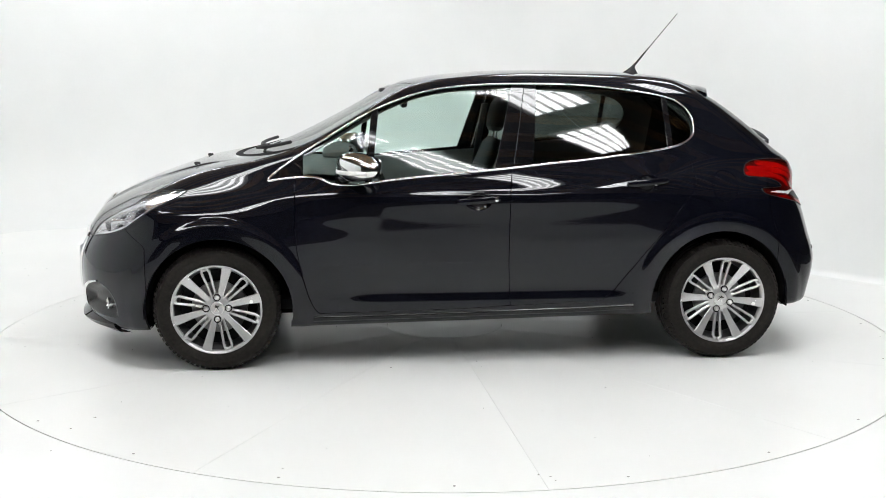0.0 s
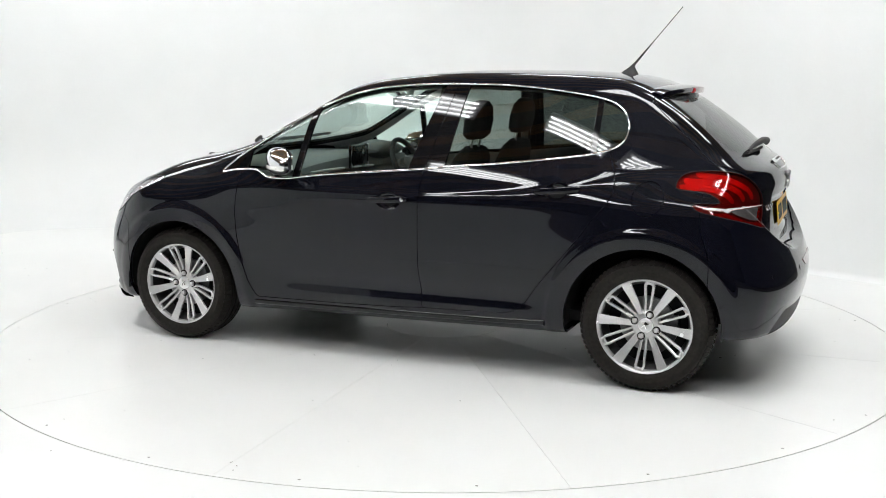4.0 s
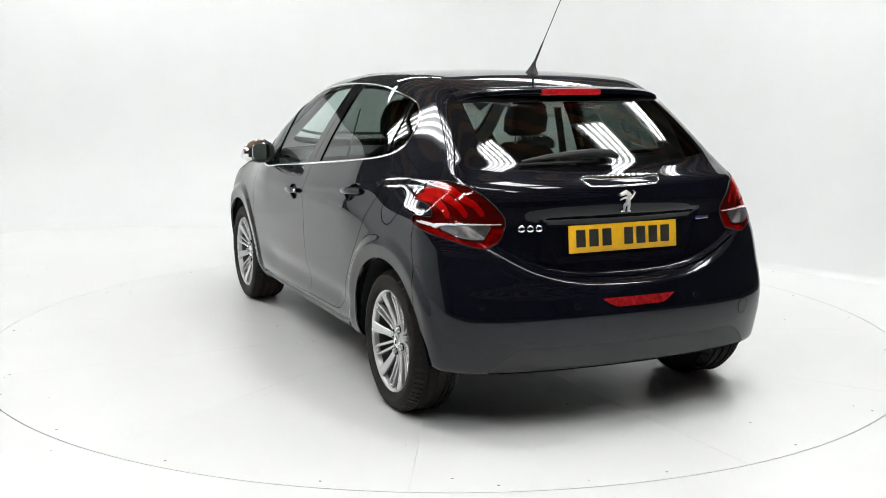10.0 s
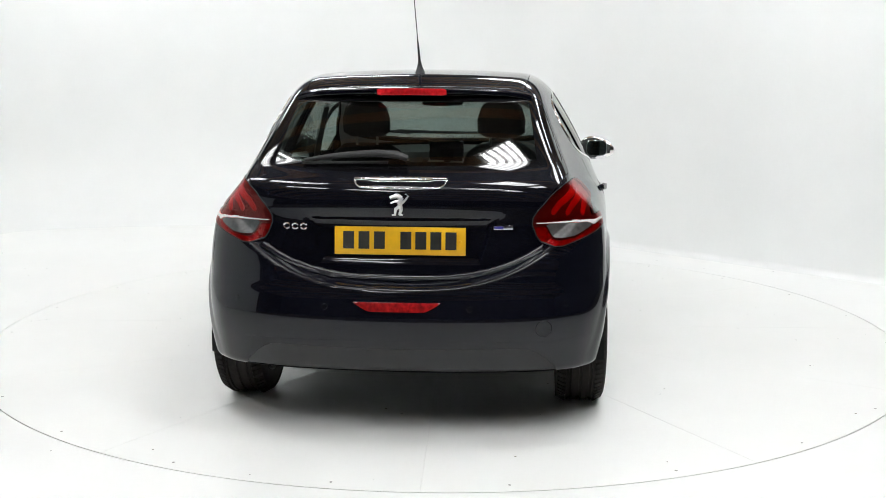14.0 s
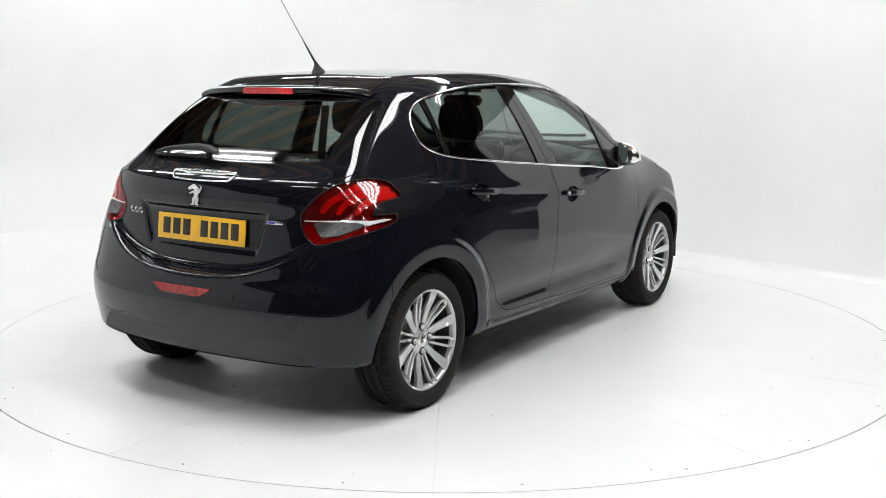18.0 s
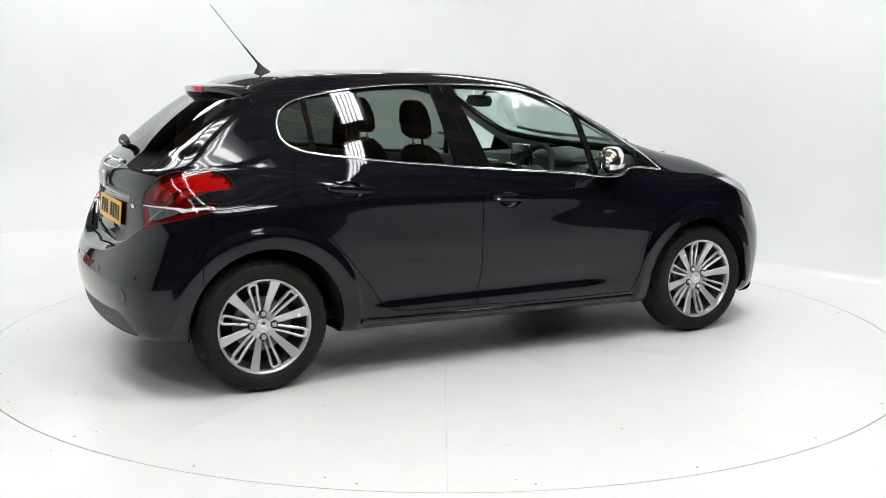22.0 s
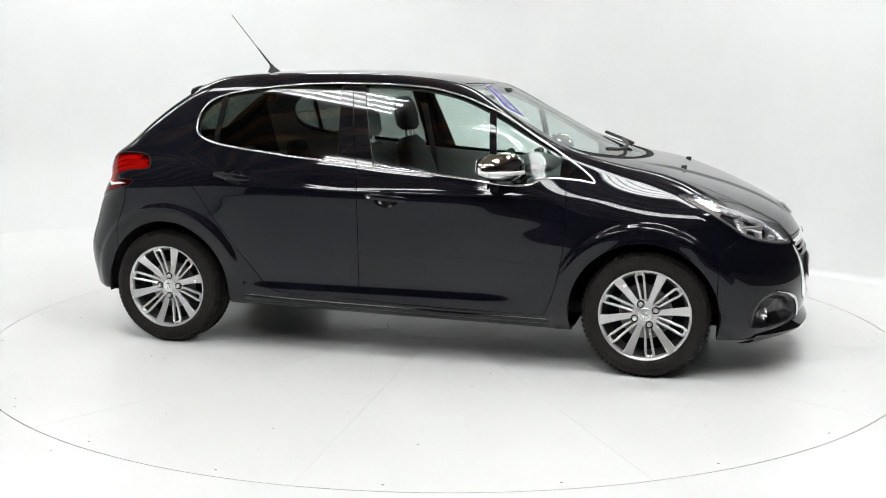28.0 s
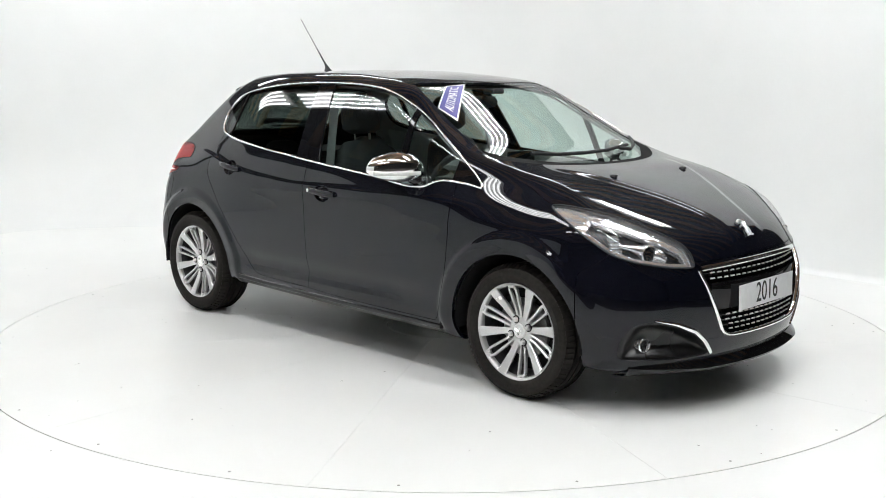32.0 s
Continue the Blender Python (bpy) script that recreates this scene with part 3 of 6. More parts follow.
class Shell:
    """All corners of the outer form; regions are sets of triangles that fields cut apart."""

    def __init__(self, fn, P, T):
        self.fn, self.P = fn, P
        self.all = T

    def cut(self, T, field):
        """Splits triangles by a field of place: (inside, outside)."""
        if len(T) == 0:
            return T, T
        used, inv = np.unique(T, return_inverse=True)
        s_used = field(*self.P[used].T)
        s_used = np.where(np.abs(s_used) < 2e-4, np.where(s_used < 0, -2e-4, 2e-4), s_used)
        s = s_used[inv].reshape(T.shape)
        neg = s < 0
        n = neg.sum(1)
        ins, outs = [T[n == 3]], [T[n == 0]]
        mixed = np.nonzero((n == 1) | (n == 2))[0]
        if len(mixed):
            tm, sm, nm = T[mixed], s[mixed], neg[mixed]
            one = n[mixed] == 1
            odd = np.where(one, np.argmax(nm, 1), np.argmin(nm, 1))
            r = np.arange(len(tm))
            a, b, c = tm[r, odd], tm[r, (odd + 1) % 3], tm[r, (odd + 2) % 3]
            sa, sb, sc = sm[r, odd], sm[r, (odd + 1) % 3], sm[r, (odd + 2) % 3]
            ends = np.concatenate([np.stack([a, b], 1), np.stack([a, c], 1)])
            ses = np.concatenate([np.stack([sa, sb], 1), np.stack([sa, sc], 1)])
            sw = ends[:, 0] > ends[:, 1]
            ends[sw], ses[sw] = ends[sw][:, ::-1], ses[sw][:, ::-1]
            key, first, back = np.unique(ends, axis=0, return_index=True, return_inverse=True)
            back = back.ravel()
            t = (ses[first, 0] / (ses[first, 0] - ses[first, 1]))[:, None]
            N = self.P[key[:, 0]] * (1 - t) + self.P[key[:, 1]] * t
            base = len(self.P)
            self.P = np.concatenate([self.P, onto(self.fn, N, 1, 0.002)])
            ab, ac = base + back[:len(a)], base + back[len(a):]
            tip = np.stack([a, ab, ac], 1)
            rest = np.concatenate([np.stack([ab, b, c], 1), np.stack([ab, c, ac], 1)])
            two = np.concatenate([one, one])
            ins += [tip[one], rest[~two]]
            outs += [tip[~one], rest[two]]
        return np.concatenate(ins), np.concatenate(outs)

    def edges(self, T):
        """Open edges of a region, in its own winding."""
        e = np.concatenate([T[:, [0, 1]], T[:, [1, 2]], T[:, [2, 0]]])
        k = np.sort(e, 1)
        _, inv, cnt = np.unique(k, axis=0, return_inverse=True, return_counts=True)
        return e[cnt[inv.ravel()] == 1]

    def build(self, name, T, material, parent, label="", lift=0.0, rim=0.014):
        """A panel: the region moved out by lift, with its edges folded inwards by rim."""
        used, inv = np.unique(T, return_inverse=True)
        if len(used) == 0:
            return None
        P = self.P[used]
        N = slope_of(self.fn, P, 4e-3)
        N /= np.maximum(np.linalg.norm(N, axis=1, keepdims=True), 1e-9)
        if callable(lift):
            lift = lift(*P.T)[:, None]
            bent = True
        else:
            lift, bent = np.full((len(P), 1), lift), False
        verts, faces, norms = [P + N * lift], [inv.reshape(-1, 3)], [N]
        if rim:
            E = self.edges(T)
            if len(E):
                loc = np.searchsorted(used, E)
                ends, einv = np.unique(loc, return_inverse=True)
                einv = einv.reshape(-1, 2)
                m = len(ends)
                n0 = len(P)
                A = P[ends] + N[ends] * lift[ends]
                # way out of the panel at its edge
                d = P[loc[:, 1]] - P[loc[:, 0]]
                o = np.cross(d, N[loc[:, 0]])
                W = np.zeros((m, 3))
                np.add.at(W, einv[:, 0], o)
                np.add.at(W, einv[:, 1], o)
                W /= np.maximum(np.linalg.norm(W, axis=1, keepdims=True), 1e-9)
                r0 = 0.0012
                verts += [A + W * r0 - N[ends] * r0, A + W * r0 - N[ends] * rim]
                norms += [(0.35 * N[ends] + W) / np.linalg.norm(0.35 * N[ends] + W, axis=1, keepdims=True), W]
                i0, i1 = loc[:, 0], loc[:, 1]
                a, b = n0 + einv[:, 0], n0 + einv[:, 1]
                c, e2 = n0 + m + einv[:, 0], n0 + m + einv[:, 1]
                faces += [np.stack([i1, i0, a], 1), np.stack([i1, a, b], 1), np.stack([b, a, c], 1), np.stack([b, c, e2], 1)]
        V, F, NN = np.concatenate(verts), np.concatenate(faces), np.concatenate(norms)
        return link_mesh(name, V, F, material, parent, label, True, None if bent else NN)


_known = {}


def along(p, axis, lo, hi):
    """The body's skin on a line from lo (inside) to hi (outside) along an axis through p."""
    p = [float(c) for c in p]
    p[axis] = 0.0
    key = (tuple(round(c, 5) for c in p), axis, hi > lo)
    if key in _known:
        return _known[key].copy()
    # a coarse fan first, then a finer one twice
    for n in (48, 24, 24):
        t = np.linspace(lo, hi, n)
        q = [np.full(n, c) for c in p]
        q[axis] = t
        ins = outer(*q) < 0
        k = int(np.nonzero(ins)[0].max()) if ins.any() else 0
        lo, hi = t[k], t[min(k + 1, n - 1)]
    p[axis] = float((lo + hi) / 2)
    _known[key] = Vector(p)
    return Vector(p)


def at_side(x, z, s=1):
    """The body's flank at (x, z)."""
    p = along((x, 0, z), 1, 0.2, 1.0)
    return Vector((x, s * p.y, z))


at_rear = lambda y, z: along((0, y, z), 0, -0.9, -2.2)
at_front = lambda y, z: along((0, y, z), 0, 1.2, 2.3)
at_top = lambda x, y: along((x, y, 0), 2, 0.5, 1.6)


def out_at(p):
    return outs_at([p])[0]


def outs_at(pts):
    """Outward ways at places on the skin."""
    P = np.array([tuple(p) for p in pts])
    n = len(P)
    e = 1e-3
    Q = np.concatenate([P + e * np.eye(3)[d] * k for d in range(3) for k in (1, -1)])
    v = outer(*Q.T).reshape(3, 2, n)
    g = (v[:, 0] - v[:, 1]).T
    return [Vector(q).normalized() for q in g]
# ---------------------------------------------------------------- outlines on the body, from the side (x, z), rear and front (y, z)
DLO = rounded([(1.010, 0.921), (0.948, 0.934), (0.861, 0.943), (0.795, 0.947), (0.755, 0.938), (0.700, 0.909), (0.577, 0.909), (0.440, 0.928), (0.303, 0.943),
               (0.028, 0.965), (-0.186, 0.984), (-0.385, 1.006), (-0.522, 1.017), (-0.661, 1.033), (-0.800, 1.049), (-0.942, 1.066), (-1.035, 1.084),
               (-1.096, 1.108), (-1.130, 1.142), (-1.138, 1.206), (-1.108, 1.267), (-1.052, 1.308), (-0.963, 1.333), (-0.820, 1.356), (-0.680, 1.373),
               (-0.539, 1.384), (-0.397, 1.388), (-0.269, 1.388), (-0.113, 1.387), (0.029, 1.380), (0.171, 1.366), (0.312, 1.333), (0.452, 1.280),
               (0.594, 1.208), (0.706, 1.140), (0.835, 1.061), (0.948, 0.985), (1.008, 0.934)], 2)
DOOR_F = [(0.877, 0.965), (0.882, 0.839), (0.884, 0.703), (0.875, 0.592), (0.854, 0.478), (0.822, 0.363), (0.795, 0.300), (0.775, 0.276), (0.306, 0.281), (0.025, 0.289),
          (-0.173, 0.299), (-0.159, 0.511), (-0.160, 0.708), (-0.164, 0.873), (-0.181, 1.02), (0.20, 1.02), (0.44, 0.98), (0.60, 0.95), (0.70, 0.95), (0.76, 0.965)]
DOOR_R = [(-0.181, 1.02), (-0.164, 0.873), (-0.160, 0.708), (-0.159, 0.511), (-0.173, 0.299), (-0.534, 0.309), (-0.600, 0.313), (-0.645, 0.325), (-0.700, 0.366), (-0.764, 0.456),
          (-0.856, 0.570), (-0.961, 0.697), (-1.028, 0.793), (-1.084, 0.860), (-1.106, 0.905), (-1.108, 0.940), (-1.096, 1.004), (-1.060, 1.100), (-0.95, 1.12), (-0.60, 1.08)]
HEAD = rounded([(0.028, 0.879), (0.109, 0.880), (0.271, 0.863), (0.466, 0.826), (0.654, 0.773), (0.802, 0.723), (0.850, 0.680), (0.868, 0.627),
                (0.703, 0.636), (0.484, 0.660), (0.342, 0.691), (0.183, 0.771), (0.093, 0.821), (0.030, 0.862)], 2)
TAIL = rounded([(0.005, 0.931), (0.023, 0.958), (0.069, 0.989), (0.141, 1.007), (0.265, 1.012), (0.385, 1.000), (0.485, 0.965), (0.570, 0.910), (0.610, 0.862), (0.582, 0.785), (0.525, 0.757),
                (0.332, 0.794), (0.172, 0.820), (0.061, 0.842), (0.046, 0.867), (0.073, 0.872), (0.193, 0.873), (0.203, 0.880), (0.191, 0.899), (0.158, 0.916), (0.090, 0.925)], 1)
_half = [(1.192, 0.001), (1.176, 0.20), (1.142, 0.33), (1.050, 0.46), (0.985, 0.550), (0.905, 0.612), (0.860, 0.628), (0.610, 0.582), (0.300, 0.512), (0.283, 0.475), (0.325, 0.25), (0.338, 0.001)]
SCREEN = rounded(_half + [(u, -v) for u, v in _half[::-1]], 2)
GATE = [(0.0, 1.50), (0.53, 1.50), (0.565, 1.375), (0.600, 1.30), (0.650, 1.19), (0.688, 1.10), (0.672, 1.04), (0.625, 0.995), (0.578, 0.934), (0.545, 0.854), (0.560, 0.772),
        (0.574, 0.748), (0.473, 0.696), (0.378, 0.660), (0.268, 0.636), (0.0, 0.624)]
GATE_GLASS = rounded([(-0.545, 1.338), (-0.42, 1.346), (0.42, 1.346), (0.545, 1.338), (0.590, 1.26), (0.648, 1.13), (0.662, 1.092), (0.620, 1.074), (0.384, 1.053), (0.157, 1.043),
                      (-0.157, 1.043), (-0.384, 1.053), (-0.620, 1.074), (-0.662, 1.092), (-0.648, 1.13), (-0.590, 1.26)], 2)
GRILLE = rounded([(-0.30, 0.648), (0.30, 0.648), (0.425, 0.630), (0.437, 0.612), (0.405, 0.500), (0.365, 0.410), (0.335, 0.350), (0.300, 0.330), (0.25, 0.323), (-0.25, 0.323), (-0.300, 0.330),
                  (-0.335, 0.350), (-0.365, 0.410), (-0.405, 0.500), (-0.437, 0.612), (-0.425, 0.630)], 1)
FOG = rounded([(0.745, 0.262), (0.748, 0.325), (0.720, 0.394), (0.660, 0.420), (0.560, 0.398), (0.470, 0.358), (0.420, 0.310), (0.370, 0.252), (0.529, 0.243), (0.725, 0.246)], 2)
DIFF = [(0.0, 0.366), (0.505, 0.372), (0.545, 0.356), (0.585, 0.325), (0.625, 0.285), (0.65, 0.20), (0.0, 0.20)]


def both(poly):
    """A half outline (y, z) mirrored into a whole one."""
    p = [tuple(q) for q in poly]
    return p + [(-u, v) for u, v in p[::-1] if abs(u) > 1e-6]


def tail_w(x, a):
    return -(x + 1.4) + 0.80 - a


def head_w(x, a):
    return (x - 1.37) + 0.75 - a


f_dlo = lambda x, y, z: np.maximum(sd_poly(DLO, x, z), 0.42 - np.abs(y))
f_head = lambda x, y, z: np.maximum(sd_poly(HEAD, head_w(x, np.abs(y)), z) * 0.75, 1.25 - x)
f_tail = lambda x, y, z: np.maximum(sd_poly(TAIL, tail_w(x, np.abs(y)), z) * 0.75, x + 1.25)
f_screen = lambda x, y, z: np.maximum(sd_poly(SCREEN, x, y), 0.8 - z)
f_gate = lambda x, y, z: np.maximum(sd_poly(both(GATE), y, z), np.maximum(x + 1.165 + 1.12 * np.clip(1.36 - z, 0, 0.34), x + 1.222))
f_gglass = lambda x, y, z: np.maximum(sd_poly(GATE_GLASS, y, z), x + 1.178 + 1.12 * np.clip(1.36 - z, 0, 0.34))
f_grille = lambda x, y, z: np.maximum(sd_poly(GRILLE, y, z), 1.6 - x)
f_fog = lambda x, y, z: np.maximum(sd_poly(FOG, np.abs(y), z), 1.5 - x)
f_diff = lambda x, y, z: np.maximum(sd_poly(both(DIFF), y, z), x + 1.3)
f_doorf = lambda x, y, z: np.maximum(sd_poly(DOOR_F, x, z), 0.42 - np.abs(y))
f_doorr = lambda x, y, z: np.maximum(sd_poly(DOOR_R, x, z), 0.42 - np.abs(y))


def f_arch(x, y, z):
    r = np.minimum(np.hypot(x - AXLE_F, z - HUB_Z), np.hypot(x - AXLE_R, z - HUB_Z - 0.008)) - ARCH_R
    return np.maximum(r, 0.45 - np.abs(y))


def f_hood(x, y, z):
    a = np.abs(y)
    edge = a - np.interp(x, [0.80, 0.889, 1.019, 1.24, 1.456, 1.644, 1.778, 1.852, 1.901, 1.98, 2.1], [0.668, 0.664, 0.652, 0.640, 0.622, 0.586, 0.528, 0.475, 0.450, 0.43, 0.40])
    back = (1.226 - 0.38 * a * a - 0.6 * a ** 4) - x
    return np.maximum(np.maximum(edge, back), 0.653 - z)


def f_roof(x, y, z):
    a = np.abs(y)
    edge = a - np.interp(x, [-1.3, -1.0, -0.4, 0.2, 0.4], [0.475, 0.50, 0.515, 0.505, 0.49])
    return np.maximum(np.maximum(edge, x - 0.32 + 0.10 * a * a), np.maximum(-1.218 - x, 1.2 - z))


f_bumpf = lambda x, y, z: np.maximum(1.60 + 0.10 * sstep(0.60, 0.70, z) - x, z - 0.80)
f_bumpr = lambda x, y, z: np.maximum(x + 1.545 - 0.05 * sstep(0.60, 0.80, z), z - np.maximum(gate_low(y), 0) - 0.10)


def cut_gap(T, field, half):
    """Inside and outside of an outline, with a joint of twice half a width between them."""
    wide, out = SH.cut(T, lambda x, y, z: field(x, y, z) - half)
    ins, _ = SH.cut(wide, lambda x, y, z: field(x, y, z) + half)
    return ins, out


H_NET = 0.0125
_P, _T = net_of(outer, (-2.0, -0.95, 0.12), (2.16, 0.95, 1.50), H_NET)
SH = Shell(outer, _P, _T)

car = empty("car", "dark navy five-door hatchback with chrome trim on a turning table", "car")


def split_lr(T):
    left, right = SH.cut(T, lambda x, y, z: -y)
    return left, right


rest = SH.all
_arch, rest = SH.cut(rest, f_arch)
# underside
under, rest = SH.cut(rest, lambda x, y, z: np.maximum(z - curve_floor(x) - 0.006, np.abs(y) - 0.70))
liner = rest
# side windows with their bright frame
side_glass, rest = SH.cut(rest, f_dlo)
# screens and lamps
screen, rest = SH.cut(rest, f_screen)
lamp_h, rest = SH.cut(rest, f_head)
lamp_t, rest = SH.cut(rest, f_tail)
gap = 0.0024
grille_T, rest = SH.cut(rest, f_grille)
fog_T, rest = SH.cut(rest, f_fog)
diff_T, rest = SH.cut(rest, f_diff)
# liner under all joints: everything but glass and openings
_x, liner = SH.cut(liner, f_dlo)
_x, liner = SH.cut(liner, f_screen)
_x, liner = SH.cut(liner, f_gglass)
_x, liner = SH.cut(liner, f_grille)
_x, liner = SH.cut(liner, f_fog)
_x, liner = SH.cut(liner, f_head)


def take(field, T):
    return cut_gap(T, field, gap)


gate_T, rest = take(f_gate, rest)
gglass_T, gate_T = SH.cut(gate_T, f_gglass)
doorf_T, rest = take(f_doorf, rest)
doorr_T, rest = take(f_doorr, rest)
hood_T, rest = take(f_hood, rest)
roof_T, rest = take(f_roof, rest)
cowl_T, rest = SH.cut(rest, lambda x, y, z: np.maximum(np.maximum(0.86 - x, x - 1.226 + 0.38 * y * y + 0.6 * y ** 4), np.abs(y) - 0.64))
bf_T, rest = take(f_bumpf, rest)
br_T, rest = take(f_bumpr, rest)

SH.build("inner_liner", liner, INNER_DARK, car, "dark inner sheet behind the joints", lift=-0.020, rim=0)
SH.build("underbody", under, INNER_DARK, car, "dark underbody", rim=0)
SH.build("roof", roof_T, PAINT, car)
SH.build("hood", hood_T, PAINT, car)
tailgate = SH.build("tailgate", gate_T, PAINT, car)
front_bumper = SH.build("front_bumper", bf_T, PAINT, car)
rear_bumper = SH.build("rear_bumper", br_T, PAINT, car)
SH.build("cowl", cowl_T, INNER_DARK, car, "black plastic cowl")
f_cupf = lambda x, y, z: np.hypot((x + 0.005) / 1.55, z - 0.824) - 0.043
f_cupr = lambda x, y, z: np.hypot((x + 0.852) / 1.55, z - 0.906 + 0.06 * (x + 0.852)) - 0.041
f_flap = lambda x, y, z: np.maximum(np.hypot(x + 1.262, (z - 0.886) * 0.93) - 0.070, 0.4 - y)
flap_T, rest = take(f_flap, rest)
cupf_T, doorf_T = SH.cut(doorf_T, f_cupf)
cupr_T, doorr_T = SH.cut(doorr_T, f_cupr)
DOORS = {}
for nm, T in (("front_door", doorf_T), ("rear_door", doorr_T)):
    for sgn, half in zip((1, -1), split_lr(T)):
        DOORS[nm, sgn] = SH.build(nm, half, PAINT, car)
SH.build("body_side", rest, PAINT, car)
SH.build("filler_flap", flap_T, PAINT, car, "round fuel filler flap")
for nm, T, f in (("front_door", cupf_T, f_cupf), ("rear_door", cupr_T, f_cupr)):
    for sgn, half in zip((1, -1), split_lr(T)):
        SH.build("handle_cup", half, PAINT, DOORS[nm, sgn], "hollow behind the handle", lift=lambda x, y, z: -0.034 * sstep(0.0, -0.026, f(x, y, z)), rim=0)
SH.build("windscreen", screen, GLASS_FRONT, car, "clear curved windscreen", lift=-0.003, rim=0)
gglass_T, frit_T = SH.cut(gglass_T, lambda x, y, z: np.maximum(f_gglass(x, y, z) + 0.026, np.abs(y) - 0.50 - 0.16 * (1.34 - z)))
rw = SH.build("rear_window", gglass_T, GLASS_TAIL, tailgate, "dark tinted rear window", lift=-0.002, rim=0)
SH.build("window_border", frit_T, BLACK_GLOSS, rw, "black printed border", lift=-0.002, rim=0)
SH.build("diffuser", diff_T, BLACK_PLASTIC, rear_bumper, "matt black bumper insert", lift=-0.004, rim=0.02)

# side windows
BAR_Q = lambda x, y, z: np.abs(x - (0.525 - 0.12 * (z - 0.95))) - 0.016
F_B = lambda x, y, z: np.maximum((x - (-0.090 - 0.285 * (z - 0.975))), -(x - (-0.278 - 0.13 * (z - 0.99))))
BAR_R = lambda x, y, z: np.abs(x + 0.992) - 0.013
TIP = lambda x, y, z: 0.845 - x
for sgn, side in zip((1, -1), split_lr(side_glass)):
    tip, g = SH.cut(side, TIP)
    SH.build("corner_trim", tip, BLACK_GLOSS, car, "gloss black corner trim")
    bar, g = SH.cut(g, BAR_Q)
    SH.build("window_bar", bar, BLACK_GLOSS, car, "black window bar", lift=0.001)
    bp, g = SH.cut(g, F_B)
    bpf, bpr = cut_gap(bp, lambda x, y, z: -(x - (-0.181 - 0.215 * (z - 0.979))), 0.002)
    for q in (bpf, bpr):
        SH.build("pillar_cover", q, BLACK_GLOSS, car, "gloss black pillar cover", lift=0.001)
    bar, g = SH.cut(g, BAR_R)
    SH.build("window_bar", bar, BLACK_GLOSS, car, "black window bar", lift=0.001)
    fr, g2 = SH.cut(g, lambda x, y, z: -x - 0.18)
    q, fr = SH.cut(fr, lambda x, y, z: 0.51 - x)
    SH.build("quarter_glass", q, GLASS_FRONT, car, "small clear corner window", lift=-0.004, rim=0)
    SH.build("front_window", fr, GLASS_FRONT, DOORS["front_door", sgn], "clear side window", lift=-0.004, rim=0)
    q, rr = SH.cut(g2, lambda x, y, z: x + 0.99)
    SH.build("quarter_glass", q, GLASS_REAR, car, "dark tinted corner window", lift=-0.004, rim=0)
    SH.build("rear_side_window", rr, GLASS_REAR, DOORS["rear_door", sgn], "dark tinted side window", lift=-0.004, rim=0)
# ---------------------------------------------------------------- wheels
RIM_R, TYRE_R = 0.222, 0.303


BOLT = plain("bolt_bright", (0.86, 0.86, 0.86), 0.2, metal=0.7, vary=0.02)


